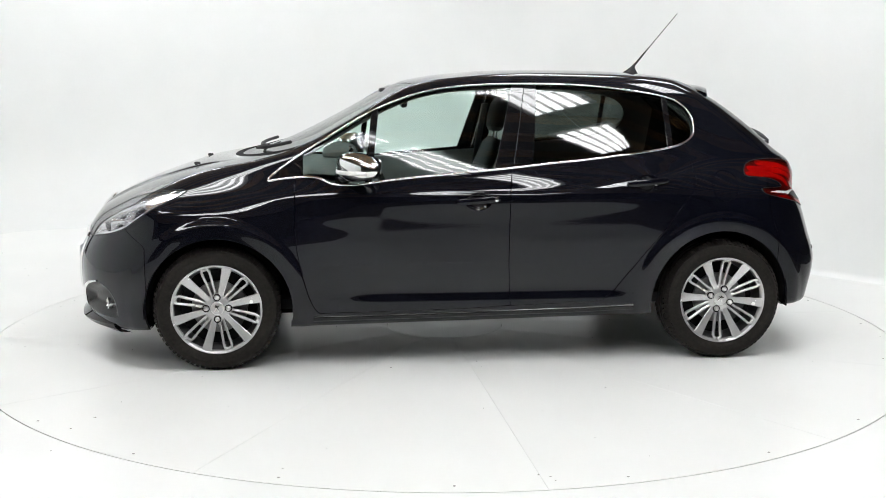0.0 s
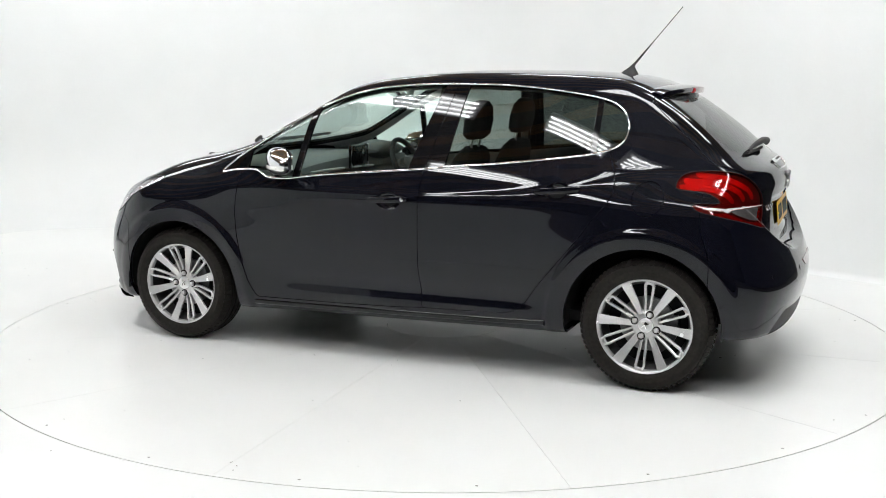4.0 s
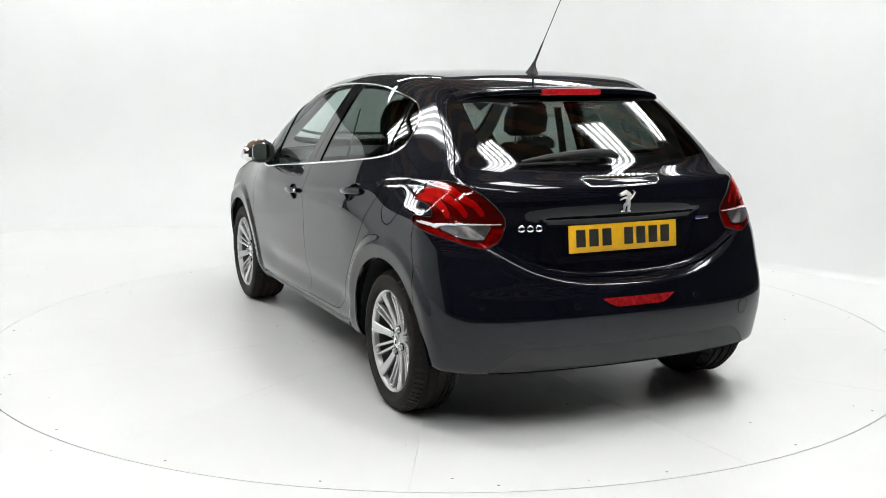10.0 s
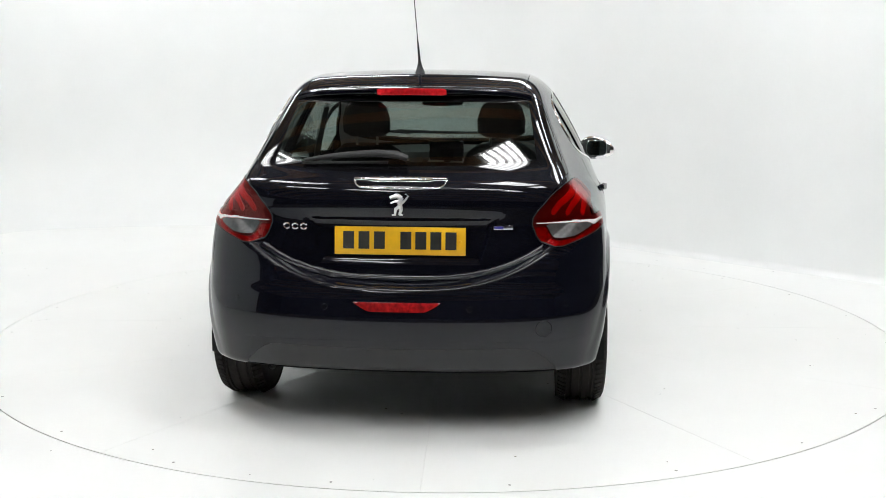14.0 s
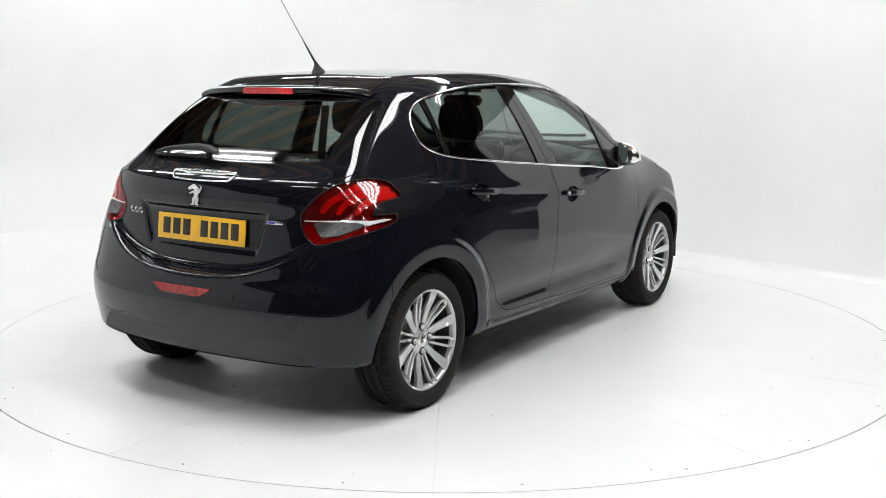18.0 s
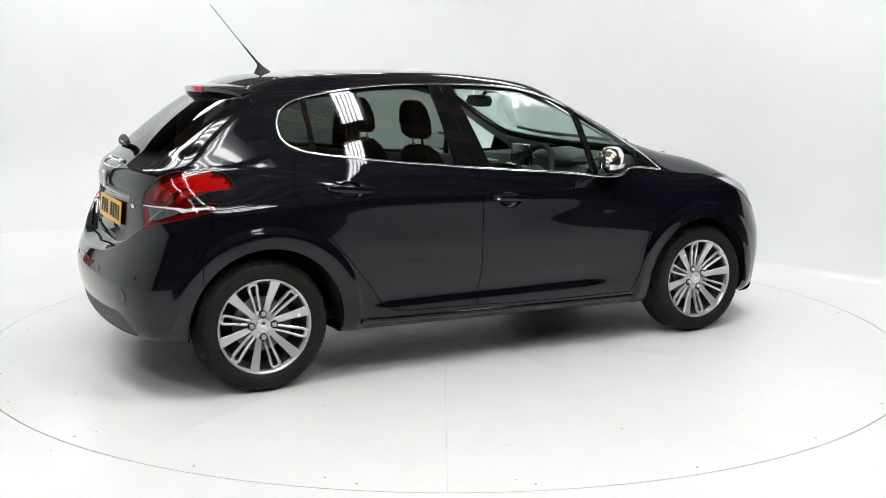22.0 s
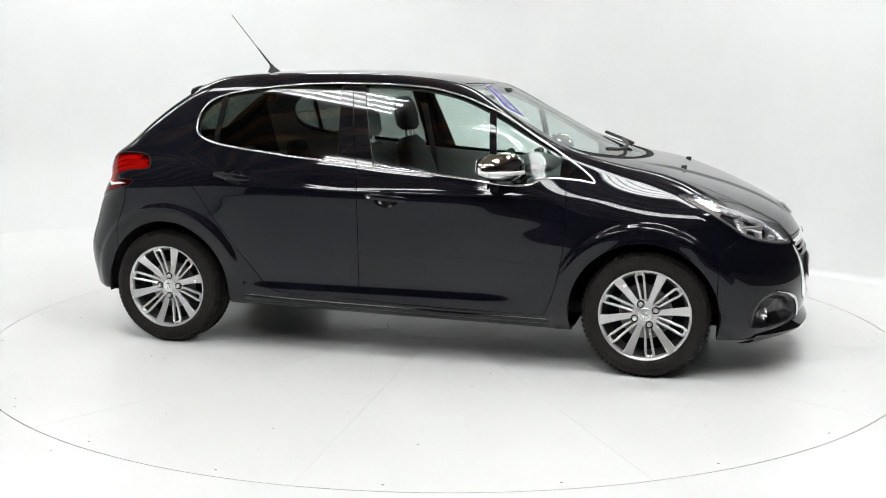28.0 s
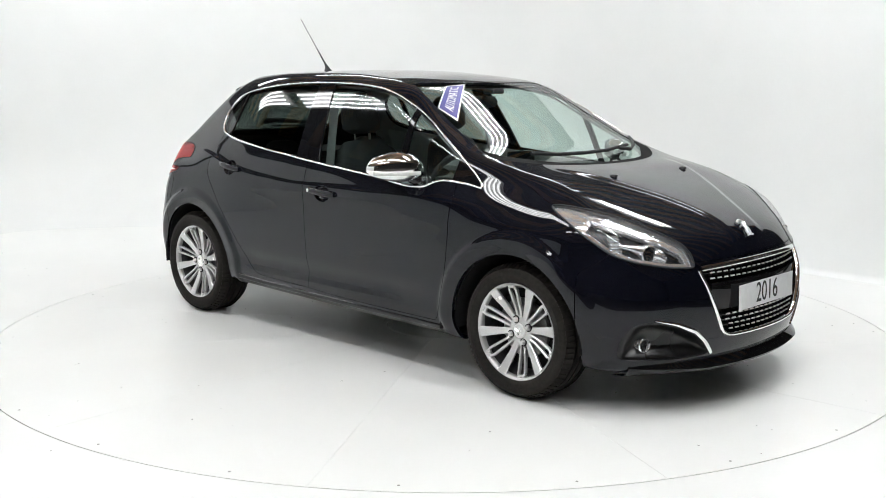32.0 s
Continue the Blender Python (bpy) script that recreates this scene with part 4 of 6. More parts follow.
def wheel_meshes():
    """One wheel about the y axis, outer face towards +y; the hub's face lies near y = 0."""
    w = empty("wheel")
    w.parent = car
    tyre = bmesh.new()
    prof = [(0.205, -0.175), (0.235, -0.178), (0.270, -0.176), (0.290, -0.165), (0.2985, -0.148)]
    for c in (-0.120, -0.078, -0.036):
        prof += [(0.3025, c - 0.007), (0.2935, c - 0.0055), (0.2935, c + 0.0055), (0.3025, c + 0.007)]
    prof += [(0.2985, -0.006), (0.291, 0.012), (0.281, 0.024), (0.272, 0.0285), (0.262, 0.0300), (0.258, 0.0312), (0.254, 0.0300), (0.240, 0.0290), (0.230, 0.025), (0.224, 0.018), (0.216, 0.012)]
    lathe(tyre, prof, 96, "y")
    t = part("tyre", tyre, RUBBER, w, "black road tyre", sharp=30)
    # shoulder blocks
    bm = bmesh.new()
    for i in range(72):
        m = pose(0, 0, 0, 0, i * 5.0, 0)
        box(bm, (0, 0, 0), (0.012, 0.040, 0.0175), m @ pose(0.2935, 0.000, 0, 0, 0, 28))
        box(bm, (0, 0, 0), (0.012, 0.040, 0.0175), m @ pose(0.2935, -0.156, 0, 0, 0, -28))
    tagged(part("tread", bm, RUBBER, t, smooth=False), kind="stuff")
    rim = bmesh.new()
    lathe(rim, [(0.205, -0.012), (0.2065, 0.004), (0.210, 0.0115), (0.2155, 0.016), (0.2195, 0.0175), (0.2215, 0.015), (0.2205, 0.008), (0.214, -0.005)], 96, "y")
    part("rim", rim, ALLOY, w, "silver alloy rim")
    # barrel coloured near black to paint the shade between the spokes
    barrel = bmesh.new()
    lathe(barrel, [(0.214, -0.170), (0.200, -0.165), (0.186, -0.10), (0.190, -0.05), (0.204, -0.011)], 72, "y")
    part("rim_barrel", barrel, ALLOY_SHADED, w, "inner barrel with the shade behind the spokes in its colour")
    wide = bmesh.new()
    for i in range(6):
        m = pose(0, 0, 0, 0, -(105 + 60 * i), 0)
        spoke(wide, m, [(0.030, 0.0150, -0.020), (0.075, 0.0150, -0.020), (0.13, 0.0180, -0.009), (0.18, 0.0220, 0.006), (0.213, 0.0258, 0.0135)], 0.022)
        # split spoke: two thin bars joined at the rim
        m2 = pose(0, 0, 0, 0, -(75 + 60 * i), 0)
        for s in (-1, 1):
            bar(wide, m2, [(0.040, s * 0.0090, -0.024), (0.10, s * 0.0125, -0.019), (0.16, s * 0.0165, -0.003), (0.190, s * 0.0190, 0.006)], 0.0062, 0.016)
        arc = [(0.190 + 0.012 * math.cos(radians(q)), 0.0190 * math.sin(radians(q)), 0.0075) for q in range(-90, 91, 30)]
        bar(wide, m2, arc, 0.0060, 0.014)
        for s in (-1, 1):
            bar(wide, m2, [(0.200, s * 0.0125, 0.0095), (0.214, s * 0.0145, 0.0135)], 0.0075, 0.012)
    part("spokes", wide, ALLOY, w, "silver split spokes")
    hub = bmesh.new()
    lathe(hub, [(0.070, -0.060), (0.072, -0.034), (0.062, -0.022), (0.050, -0.018), (0.034, -0.017)], 48, "y")
    part("hub", hub, ALLOY, w)
    cap = bmesh.new()
    lathe(cap, [(0.033, -0.024), (0.033, -0.015), (0.030, -0.0125), (0.0005, -0.0115)], 40, "y")
    c = part("hub_cap", cap, SATIN, w, "grey hub cap")
    em = bmesh.new()
    for a, b, r in (((-0.012, 0.014), (0.004, 0.004), 0.004), ((0.004, 0.004), (0.012, -0.014), 0.0045), ((0.002, 0.004), (-0.008, -0.013), 0.004), ((0.004, 0.008), (0.016, 0.010), 0.003), ((-0.004, 0.012), (0.008, 0.016), 0.004)):
        tube(em, [(a[0], -0.0105, a[1]), (b[0], -0.0105, b[1])], r, 6)
    part("emblem", em, CHROME, c)
    for i in range(4):
        a = radians(90 * i)
        bm = bmesh.new()
        lathe(bm, [(0.0185, -0.004), (0.0180, 0.001), (0.0140, 0.0005), (0.0136, -0.006)], 20, "y")
        bmesh.ops.translate(bm, vec=(0.054 * math.cos(a), -0.0165, 0.054 * math.sin(a)), verts=bm.verts)
        part("bolt_recess", bm, BLACK_GLOSS, w, "dark ring round a wheel bolt")
        p = (0.054 * math.cos(a), 0.054 * math.sin(a))
        bm = bmesh.new()
        lathe(bm, [(0.0128, -0.008), (0.0126, 0.010), (0.0112, 0.016), (0.0075, 0.020), (0.0005, 0.0215)], 16, "y")
        bmesh.ops.translate(bm, vec=(p[0], -0.022, p[1]), verts=bm.verts)
        part("wheel_bolt", bm, BOLT, w, "bright domed wheel bolt")
    bm = bmesh.new()
    lathe(bm, [(0.05, -0.062), (0.05, -0.058), (0.126, -0.058), (0.128, -0.060), (0.128, -0.078), (0.05, -0.078)], 64, "y")
    part("brake_disc", bm, STEEL, w, "grey steel brake disc")
    bm = bmesh.new()
    lathe(bm, [(0.001, -0.085), (0.190, -0.085), (0.192, -0.16)], 48, "y")
    part("inner_shield", bm, INNER_DARK, w)
    bm = bmesh.new()
    prism(bm, [(0.075 * math.cos(radians(q)), 0.075 * math.sin(radians(q))) for q in range(140, 221, 20)] + [(0.145 * math.cos(radians(q)), 0.145 * math.sin(radians(q))) for q in range(220, 139, -20)], -0.09, -0.045, lambda u, v, q: (u, q, v))
    part("brake_caliper", bm, ALLOY_SHADED, w, "grey brake caliper")
    return w


def spoke(bm, m, stations, thick):
    """Flat-faced bar along x; stations of (r, half width, face height)."""
    rings = []
    for r, hw, h in stations:
        rings.append([bm.verts.new(m @ Vector(p)) for p in ((r, h - 0.004, -hw), (r, h, -hw + 0.0035), (r, h, hw - 0.0035), (r, h - 0.004, hw), (r, h - thick, hw * 0.7), (r, h - thick, -hw * 0.7))])
    for A, B in zip(rings, rings[1:]):
        for i in range(6):
            j = (i + 1) % 6
            bm.faces.new((A[i], A[j], B[j], B[i]))
    bm.faces.new(rings[0])
    bm.faces.new(rings[-1])


def bar(bm, m, pts, hw, thick):
    rings = []
    for i, (r, s, h) in enumerate(pts):
        a, b = pts[max(i - 1, 0)], pts[min(i + 1, len(pts) - 1)]
        d = Vector((b[0] - a[0], b[1] - a[1])).normalized()
        n = Vector((-d.y, d.x))
        q = [(r + n.x * k * hw, h - dh, s + n.y * k * hw) for k, dh in ((-1, 0.003), (-0.5, 0), (0.5, 0), (1, 0.003), (1, thick), (-1, thick))]
        rings.append([bm.verts.new(m @ Vector(p)) for p in q])
    for A, B in zip(rings, rings[1:]):
        for i in range(6):
            j = (i + 1) % 6
            bm.faces.new((A[i], A[j], B[j], B[i]))
    bm.faces.new(rings[0])
    bm.faces.new(rings[-1])


wheel0 = wheel_meshes()
TREAD_Y = 0.818
wheel0.matrix_basis = pose(1.269, TREAD_Y, 0.303)
# turn of each wheel as it stands
copy_thing(wheel0, pose(-1.269, TREAD_Y, 0.303, 0, -20, 0))
copy_thing(wheel0, pose(1.269, -TREAD_Y, 0.303, 0, 114, 180))
copy_thing(wheel0, pose(-1.269, -TREAD_Y, 0.303, 0, 0, 180))

# wheel wells
for ax in (AXLE_F, AXLE_R):
    for s in (1, -1):
        bm = bmesh.new()
        lathe(bm, [(ARCH_R + 0.004, 0.83 * s), (ARCH_R + 0.012, 0.62 * s), (ARCH_R + 0.010, 0.50 * s), (0.05, 0.50 * s)], 56, "y")
        kill = [v for v in bm.verts if v.co.z < -0.05]
        bmesh.ops.delete(bm, geom=kill, context="VERTS")
        bmesh.ops.translate(bm, vec=(ax, 0, HUB_Z + (0.008 if ax < 0 else 0)), verts=bm.verts)
        part("wheel_well", bm, INNER_DARK, car, "dark plastic wheel well")
# ---------------------------------------------------------------- trim, lamps and fittings of the car
RED_BRIGHT = plain("lamp_red", (0.38, 0.009, 0.010), 0.3, vary=0.12, scale=30)
RED_DARK = plain("lamp_dark_red", (0.065, 0.003, 0.004), 0.35)
RED_FOG = plain("fog_red", (0.24, 0.008, 0.009), 0.12, vary=0.6, scale=45, coat=0.6)
RED_STOP = plain("stop_red", (0.50, 0.012, 0.016), 0.12, vary=0.35, scale=60, coat=0.6)
RED_LENS = pane_of("red_lens", (0.90, 0.20, 0.18), 0.045)
REFLECTOR = plain("lamp_reflector", (0.90, 0.90, 0.91), 0.14, metal=0.75, vary=0.05)
LAMP_WHITE_BAR = plain("lamp_white", (0.80, 0.78, 0.77), 0.3)
LAMP_GREY = plain("lamp_grey", (0.075, 0.072, 0.072), 0.35, metal=0.2, vary=0.5, scale=25)
LAMP_RIM = plain("lamp_rim", (0.16, 0.16, 0.165), 0.20, metal=0.6, vary=0.2, scale=14)
LAMP_SHELL = plain("lamp_shell", (0.070, 0.070, 0.073), 0.25, metal=0.5, vary=0.4, scale=18)
PLATE_YELLOW = plain("plate_yellow", (0.80, 0.44, 0.012), 0.35, vary=0.05)
PLATE_WHITE = plain("plate_white", (0.80, 0.81, 0.82), 0.35, vary=0.04)
INK = plain("plate_ink", (0.012, 0.012, 0.012), 0.5)
STICKER_BLUE = plain("sticker_blue", (0.035, 0.030, 0.24), 0.4)
STICKER_WHITE = plain("sticker_white", (0.85, 0.85, 0.88), 0.4)
DASH_SILVER = plain("dash_silver", (0.62, 0.62, 0.62), 0.3, metal=0.25, vary=0.05)
POD_BLACK = plain("pod_black", (0.006, 0.006, 0.0065), 0.28, spec=0.35)
MIRROR_STRIP = plain("mirror_strip", (0.78, 0.78, 0.76), 0.15, vary=0.1, coat=0.5)
MIRROR_GLASS = plain("mirror_glass", (0.82, 0.84, 0.84), 0.01, metal=1.0, vary=0.01)
SEAT_DARK = plain("seat_cloth", (0.045, 0.045, 0.048), 0.85, scale=160, vary=0.3, bump=0.3, dist=0.001)
DASH_DARK = plain("dash_plastic", (0.11, 0.115, 0.115), 0.6, bump=0.2, dist=0.0006, scale=250)
LINING = plain("door_lining", (0.36, 0.37, 0.37), 0.7, bump=0.2, dist=0.0006, scale=200)
HEADLINER = plain("headliner", (0.45, 0.45, 0.44), 0.9, scale=120)
SCREEN_BLACK = plain("screen_black", (0.006, 0.006, 0.007), 0.1)


def strip(name, pts, w, h, material, parent, label="", closed=False, normals=None):
    """A half-round moulding laid on the body along points."""
    pts = [Vector(p) for p in pts]
    n = len(pts)
    prof = [(-1.0, -0.9), (-1.0, 0.15), (-0.72, 0.72), (-0.3, 0.97), (0.3, 0.97), (0.72, 0.72), (1.0, 0.15), (1.0, -0.9)]
    normals = normals or outs_at(pts)
    bm = bmesh.new()
    rings = []
    for i, p in enumerate(pts):
        a, b = (pts[(i - 1) % n], pts[(i + 1) % n]) if closed else (pts[max(i - 1, 0)], pts[min(i + 1, n - 1)])
        d = (b - a).normalized()
        N = normals[i]
        B = d.cross(N).normalized()
        wi = w[i] if isinstance(w, (list, tuple)) else w
        rings.append([bm.verts.new(p + B * u * wi + N * v * h) for u, v in prof])
    pairs = list(zip(rings, rings[1:])) + ([(rings[-1], rings[0])] if closed else [])
    for A, B in pairs:
        for k in range(len(prof) - 1):
            bm.faces.new((A[k], A[k + 1], B[k + 1], B[k]))
    if not closed:
        bm.faces.new(rings[0])
        bm.faces.new(rings[-1][::-1])
    return part(name, bm, material, parent, label, sharp=60)


def dense(pts, step=0.02, closed=False):
    p = [np.array(q, float) for q in pts]
    if closed:
        p.append(p[0])
    out = []
    for a, b in zip(p, p[1:]):
        k = max(1, int(np.linalg.norm(b - a) / step))
        out += [a + (b - a) * i / k for i in range(k)]
    if not closed:
        out.append(p[-1])
    return out


# bright frame round the side windows
for s in (1, -1):
    loop = dense(DLO, 0.022, True)
    low = [q for q in loop]
    ring = [at_side(q[0], q[1], s) for q in low]
    strip("window_trim", ring, [0.0054 if q[1] < 1.15 else 0.0042 for q in low], 0.0045, CHROME, car, "polished chrome window trim", closed=True)


def on_w(tail, w, z, s):
    """Body skin at a lamp's own coordinate."""
    lo, hi = 0.05, 0.95
    for n in (48, 24, 24):
        a = np.linspace(lo, hi, n)
        x = (-1.4 + 0.80 - a - w) if tail else (w + 1.37 - 0.75 + a)
        ins = outer(x, a, np.full(n, float(z))) < 0
        k = int(np.nonzero(ins)[0].max()) if ins.any() else 0
        lo, hi = a[k], a[min(k + 1, n - 1)]
    x = (-1.4 + 0.80 - lo - w) if tail else (w + 1.37 - 0.75 + lo)
    return Vector((float(x), s * float(lo), float(z)))


# sill mouldings under the doors
for s in (1, -1):
    sill = [at_side(float(x), float(np.interp(x, [-0.80, -0.55, 0.30, 0.80], [0.280, 0.270, 0.252, 0.245])), s) for x in np.linspace(0.80, -0.80, 60)]
    strip("sill_moulding", sill, 0.0150, 0.010, BLACK_GLOSS, car, "gloss black sill moulding")


# ---- tail lamps
WHITE_BAR = [(0.074, 0.861), (0.221, 0.851), (0.289, 0.856), (0.590, 0.857), (0.590, 0.851), (0.289, 0.849), (0.235, 0.836), (0.200, 0.841), (0.074, 0.855)]
CLEAR_T = [(0.243, 0.838), (0.300, 0.846), (0.535, 0.846), (0.500, 0.792), (0.399, 0.800)]


CLAWS = ([(0.16, 0.996), (0.285, 0.983), (0.369, 0.957), (0.446, 0.927), (0.485, 0.893)],
         [(0.08, 0.968), (0.20, 0.966), (0.284, 0.951), (0.359, 0.921), (0.396, 0.889)],
         [(0.045, 0.942), (0.136, 0.944), (0.199, 0.936), (0.263, 0.913), (0.292, 0.887)])


def claw(k):
    """Three curved bars, one over the other."""
    line_k = CLAWS[k]
    return lambda x, y, z: sd_line(line_k, tail_w(x, np.abs(y)), z) - 0.0125


for s, T in zip((1, -1), split_lr(lamp_t)):
    lamp = SH.build("tail_lamp", T, RED_LENS, car, "red tail lamp with three claw-shaped bars", lift=0.003, rim=0)
    strip("lamp_seal", [on_w(True, q[0], q[1], s) for q in dense(TAIL, 0.02, True)], 0.003, 0.003, SEAL, lamp, closed=True)
    back = T
    for k in range(3):
        bar_T, back = SH.cut(back, claw(k))
        SH.build("light_bar", bar_T, RED_BRIGHT, lamp, "bright red light bar", lift=-0.006, rim=0.012)
    wh, back = SH.cut(back, lambda x, y, z: sd_poly(WHITE_BAR, tail_w(x, np.abs(y)), z))
    SH.build("white_bar", wh, LAMP_WHITE_BAR, lamp, "white strip across the lamp", lift=0.005, rim=0.010)
    cl, back = SH.cut(back, lambda x, y, z: sd_poly(CLEAR_T, tail_w(x, np.abs(y)), z))
    SH.build("clear_lens", cl, LAMP_GREY, lamp, "smoky clear reversing lens", lift=0.004, rim=0.010)
    SH.build("backing", back, RED_DARK, lamp, "dark red lamp body", lift=-0.010, rim=0)
    low_T, _ = SH.cut(T, lambda x, y, z: np.maximum(z - 0.835, sd_poly(CLEAR_T, tail_w(x, np.abs(y)), z) * -1 + 0.008))
    SH.build("lower_red", low_T, RED_FOG, lamp, lift=-0.004, rim=0)

# ---- head lamps
BAND = [(0.045, 0.868), (0.25, 0.850), (0.46, 0.808), (0.66, 0.752), (0.80, 0.700), (0.845, 0.650)]
TIP_H = [(0.0, 0.92), (0.19, 0.92), (0.235, 0.825), (0.180, 0.762), (0.0, 0.80)]
FOOT = [(0.050, 0.856), (0.110, 0.822), (0.20, 0.772), (0.342, 0.702), (0.484, 0.668), (0.703, 0.645), (0.850, 0.636)]
for s, T in zip((1, -1), split_lr(lamp_h)):
    lamp = SH.build("head_lamp", T, LENS_CLEAR, car, "clear head lamp with bright reflectors", lift=0.001, rim=0)
    strip("lamp_seal", [on_w(False, q[0], q[1], s) for q in dense(HEAD, 0.02, True)], 0.003, 0.0025, SEAL, lamp, closed=True)
    hw = lambda x, y: head_w(x, np.abs(y))
    SH.build("housing", T, LAMP_SHELL, lamp, "dark silvered lamp housing", lift=-0.055, rim=0)
    wall_T, _ = SH.cut(T, lambda x, y, z: -(sd_poly(HEAD, hw(x, y), z) * 0.75 + 0.004))
    SH.build("lamp_rim", wall_T, LAMP_RIM, lamp, "silvered lamp rim", lift=-0.004, rim=0.045)
    tip_T, other = SH.cut(T, lambda x, y, z: sd_poly(TIP_H, hw(x, y), z))
    SH.build("reflector", tip_T, REFLECTOR, lamp, "silver reflector", lift=-0.012, rim=0.03)
    band_T, other = SH.cut(other, lambda x, y, z: sd_line(BAND, hw(x, y), z) - 0.014)
    SH.build("light_guide", band_T, REFLECTOR, lamp, "silver daytime light strip", lift=-0.018, rim=0.03)
    foot_T, other = SH.cut(other, lambda x, y, z: sd_line(FOOT, hw(x, y), z) - 0.0105)
    SH.build("chrome_foot", foot_T, REFLECTOR, lamp, "bright lower edge", lift=-0.012, rim=0.03)
    # dark chamber walls, a ribbed bright insert and the projector with its bright sleeve
    def inner(w, z, deep):
        p = on_w(False, w, z, s)
        return p - out_at(p) * deep
    ahead = Vector((0.93, 0.34 * s, 0.06)).normalized()
    for w, z in ((0.368, 0.775), (0.372, 0.760), (0.376, 0.745), (0.378, 0.730), (0.380, 0.715), (0.380, 0.700)):
        bm = bmesh.new()
        box(bm, (0, 0, 0), (0.042, 0.032, 0.011), Matrix.Translation(inner(w, z, 0.030)) @ ahead.to_track_quat("Y", "Z").to_matrix().to_4x4(), bevel=0.002)
        part("reflector_rib", bm, REFLECTOR, lamp, "bright reflector rib")
    bm = bmesh.new()
    tube(bm, [inner(0.415, 0.738, 0.040), inner(0.48, 0.730, 0.032), inner(0.548, 0.716, 0.026)], [0.008, 0.013, 0.024], 16)
    part("projector_sleeve", bm, REFLECTOR, lamp, "bright projector sleeve")
    c = inner(0.590, 0.705, 0.036)
    m = Matrix.Translation(c) @ ahead.to_track_quat("Y", "Z").to_matrix().to_4x4()
    r = 0.034
    bm = bmesh.new()
    lathe(bm, [(r * 1.18, -0.02), (r * 1.2, 0.012), (r * 1.05, 0.016), (r * 0.98, 0.010), (r * 0.90, -0.010), (r * 0.5, -0.028), (0.0005, -0.032)], 28, "y")
    bmesh.ops.transform(bm, matrix=m, verts=bm.verts)
    part("lamp_cup", bm, REFLECTOR, lamp, "round bright reflector cup")
    bm = bmesh.new()
    lathe(bm, [(r * 0.86, -0.014), (r * 0.82, 0.000), (r * 0.60, 0.012), (r * 0.30, 0.018), (0.0005, 0.020)], 24, "y")
    bmesh.ops.transform(bm, matrix=m, verts=bm.verts)
    part("projector_lens", bm, SCREEN_BLACK, lamp, "dark projector lens")
    bm = bmesh.new()
    tube(bm, [inner(0.625, 0.700, 0.030), inner(0.655, 0.690, 0.024), inner(0.690, 0.668, 0.022)], [0.030, 0.030, 0.012], 16)
    part("side_reflector", bm, REFLECTOR, lamp, "bright side reflector")

# ---- front grille
SH.build("grille_back", grille_T, INNER_DARK, front_bumper, "black grille recess", lift=-0.055, rim=0)
wall_T, _ = SH.cut(grille_T, lambda x, y, z: -(f_grille(x, y, z) + 0.006))
SH.build("grille_rim", wall_T, BLACK_GLOSS, front_bumper, lift=-0.002, rim=0.05)


def half_at(z):
    return float(np.interp(z, [0.323, 0.335, 0.36, 0.41, 0.50, 0.60, 0.63], [0.26, 0.305, 0.335, 0.362, 0.402, 0.430, 0.425]))


def front_bar(bm, z, h, depth, lift, y0, y1, n=24):
    rows = []
    for i in range(n + 1):
        y = y0 + (y1 - y0) * i / n
        p = at_front(y, z)
        x = p.x - lift
        rows.append([bm.verts.new(q) for q in ((x, y, z - h / 2), (x + 0.002, y, z), (x, y, z + h / 2), (x - depth, y, z + h / 2), (x - depth, y, z - h / 2))])
    for A, B in zip(rows, rows[1:]):
        for k in range(5):
            bm.faces.new((A[k], A[(k + 1) % 5], B[(k + 1) % 5], B[k]))
    bm.faces.new(rows[0])
    bm.faces.new(rows[-1][::-1])


for z in (0.350, 0.373, 0.396, 0.419, 0.578, 0.601):
    w = half_at(z) - 0.022
    bm = bmesh.new()
    front_bar(bm, z, 0.010, 0.025, 0.016, -w, w)
    slat = part("grille_slat", bm, BLACK_GLOSS, front_bumper, "black grille slat")
    bm = bmesh.new()
    k = int(2 * w / 0.042)
    for i in range(k):
        y = -w + 0.02 + (2 * w - 0.04) * (i + 0.5) / k + (0.010 if round(z * 1000) % 2 else -0.004)
        front_bar(bm, z, 0.0062, 0.004, 0.0105, y - 0.011, y + 0.011, 1)
    tagged(part("bright_dashes", bm, DASH_SILVER, slat, "small chrome dashes", smooth=False), kind="stuff")
bm = bmesh.new()
front_bar(bm, 0.500, 0.118, 0.02, 0.018, -half_at(0.5) + 0.016, half_at(0.5) - 0.016)
part("plate_panel", bm, BLACK_GLOSS, front_bumper, "smooth black panel behind the plate")
for y in np.linspace(-0.34, 0.34, 18):
    for z0, z1 in ((0.335, 0.430), (0.565, 0.615)):
        p = at_front(float(y), (z0 + z1) / 2)
        bm = bmesh.new()
        box(bm, (p.x - 0.045, float(y), (z0 + z1) / 2), (0.02, 0.004, z1 - z0))
        part("grille_rib", bm, BLACK_PLASTIC, front_bumper, smooth=False)
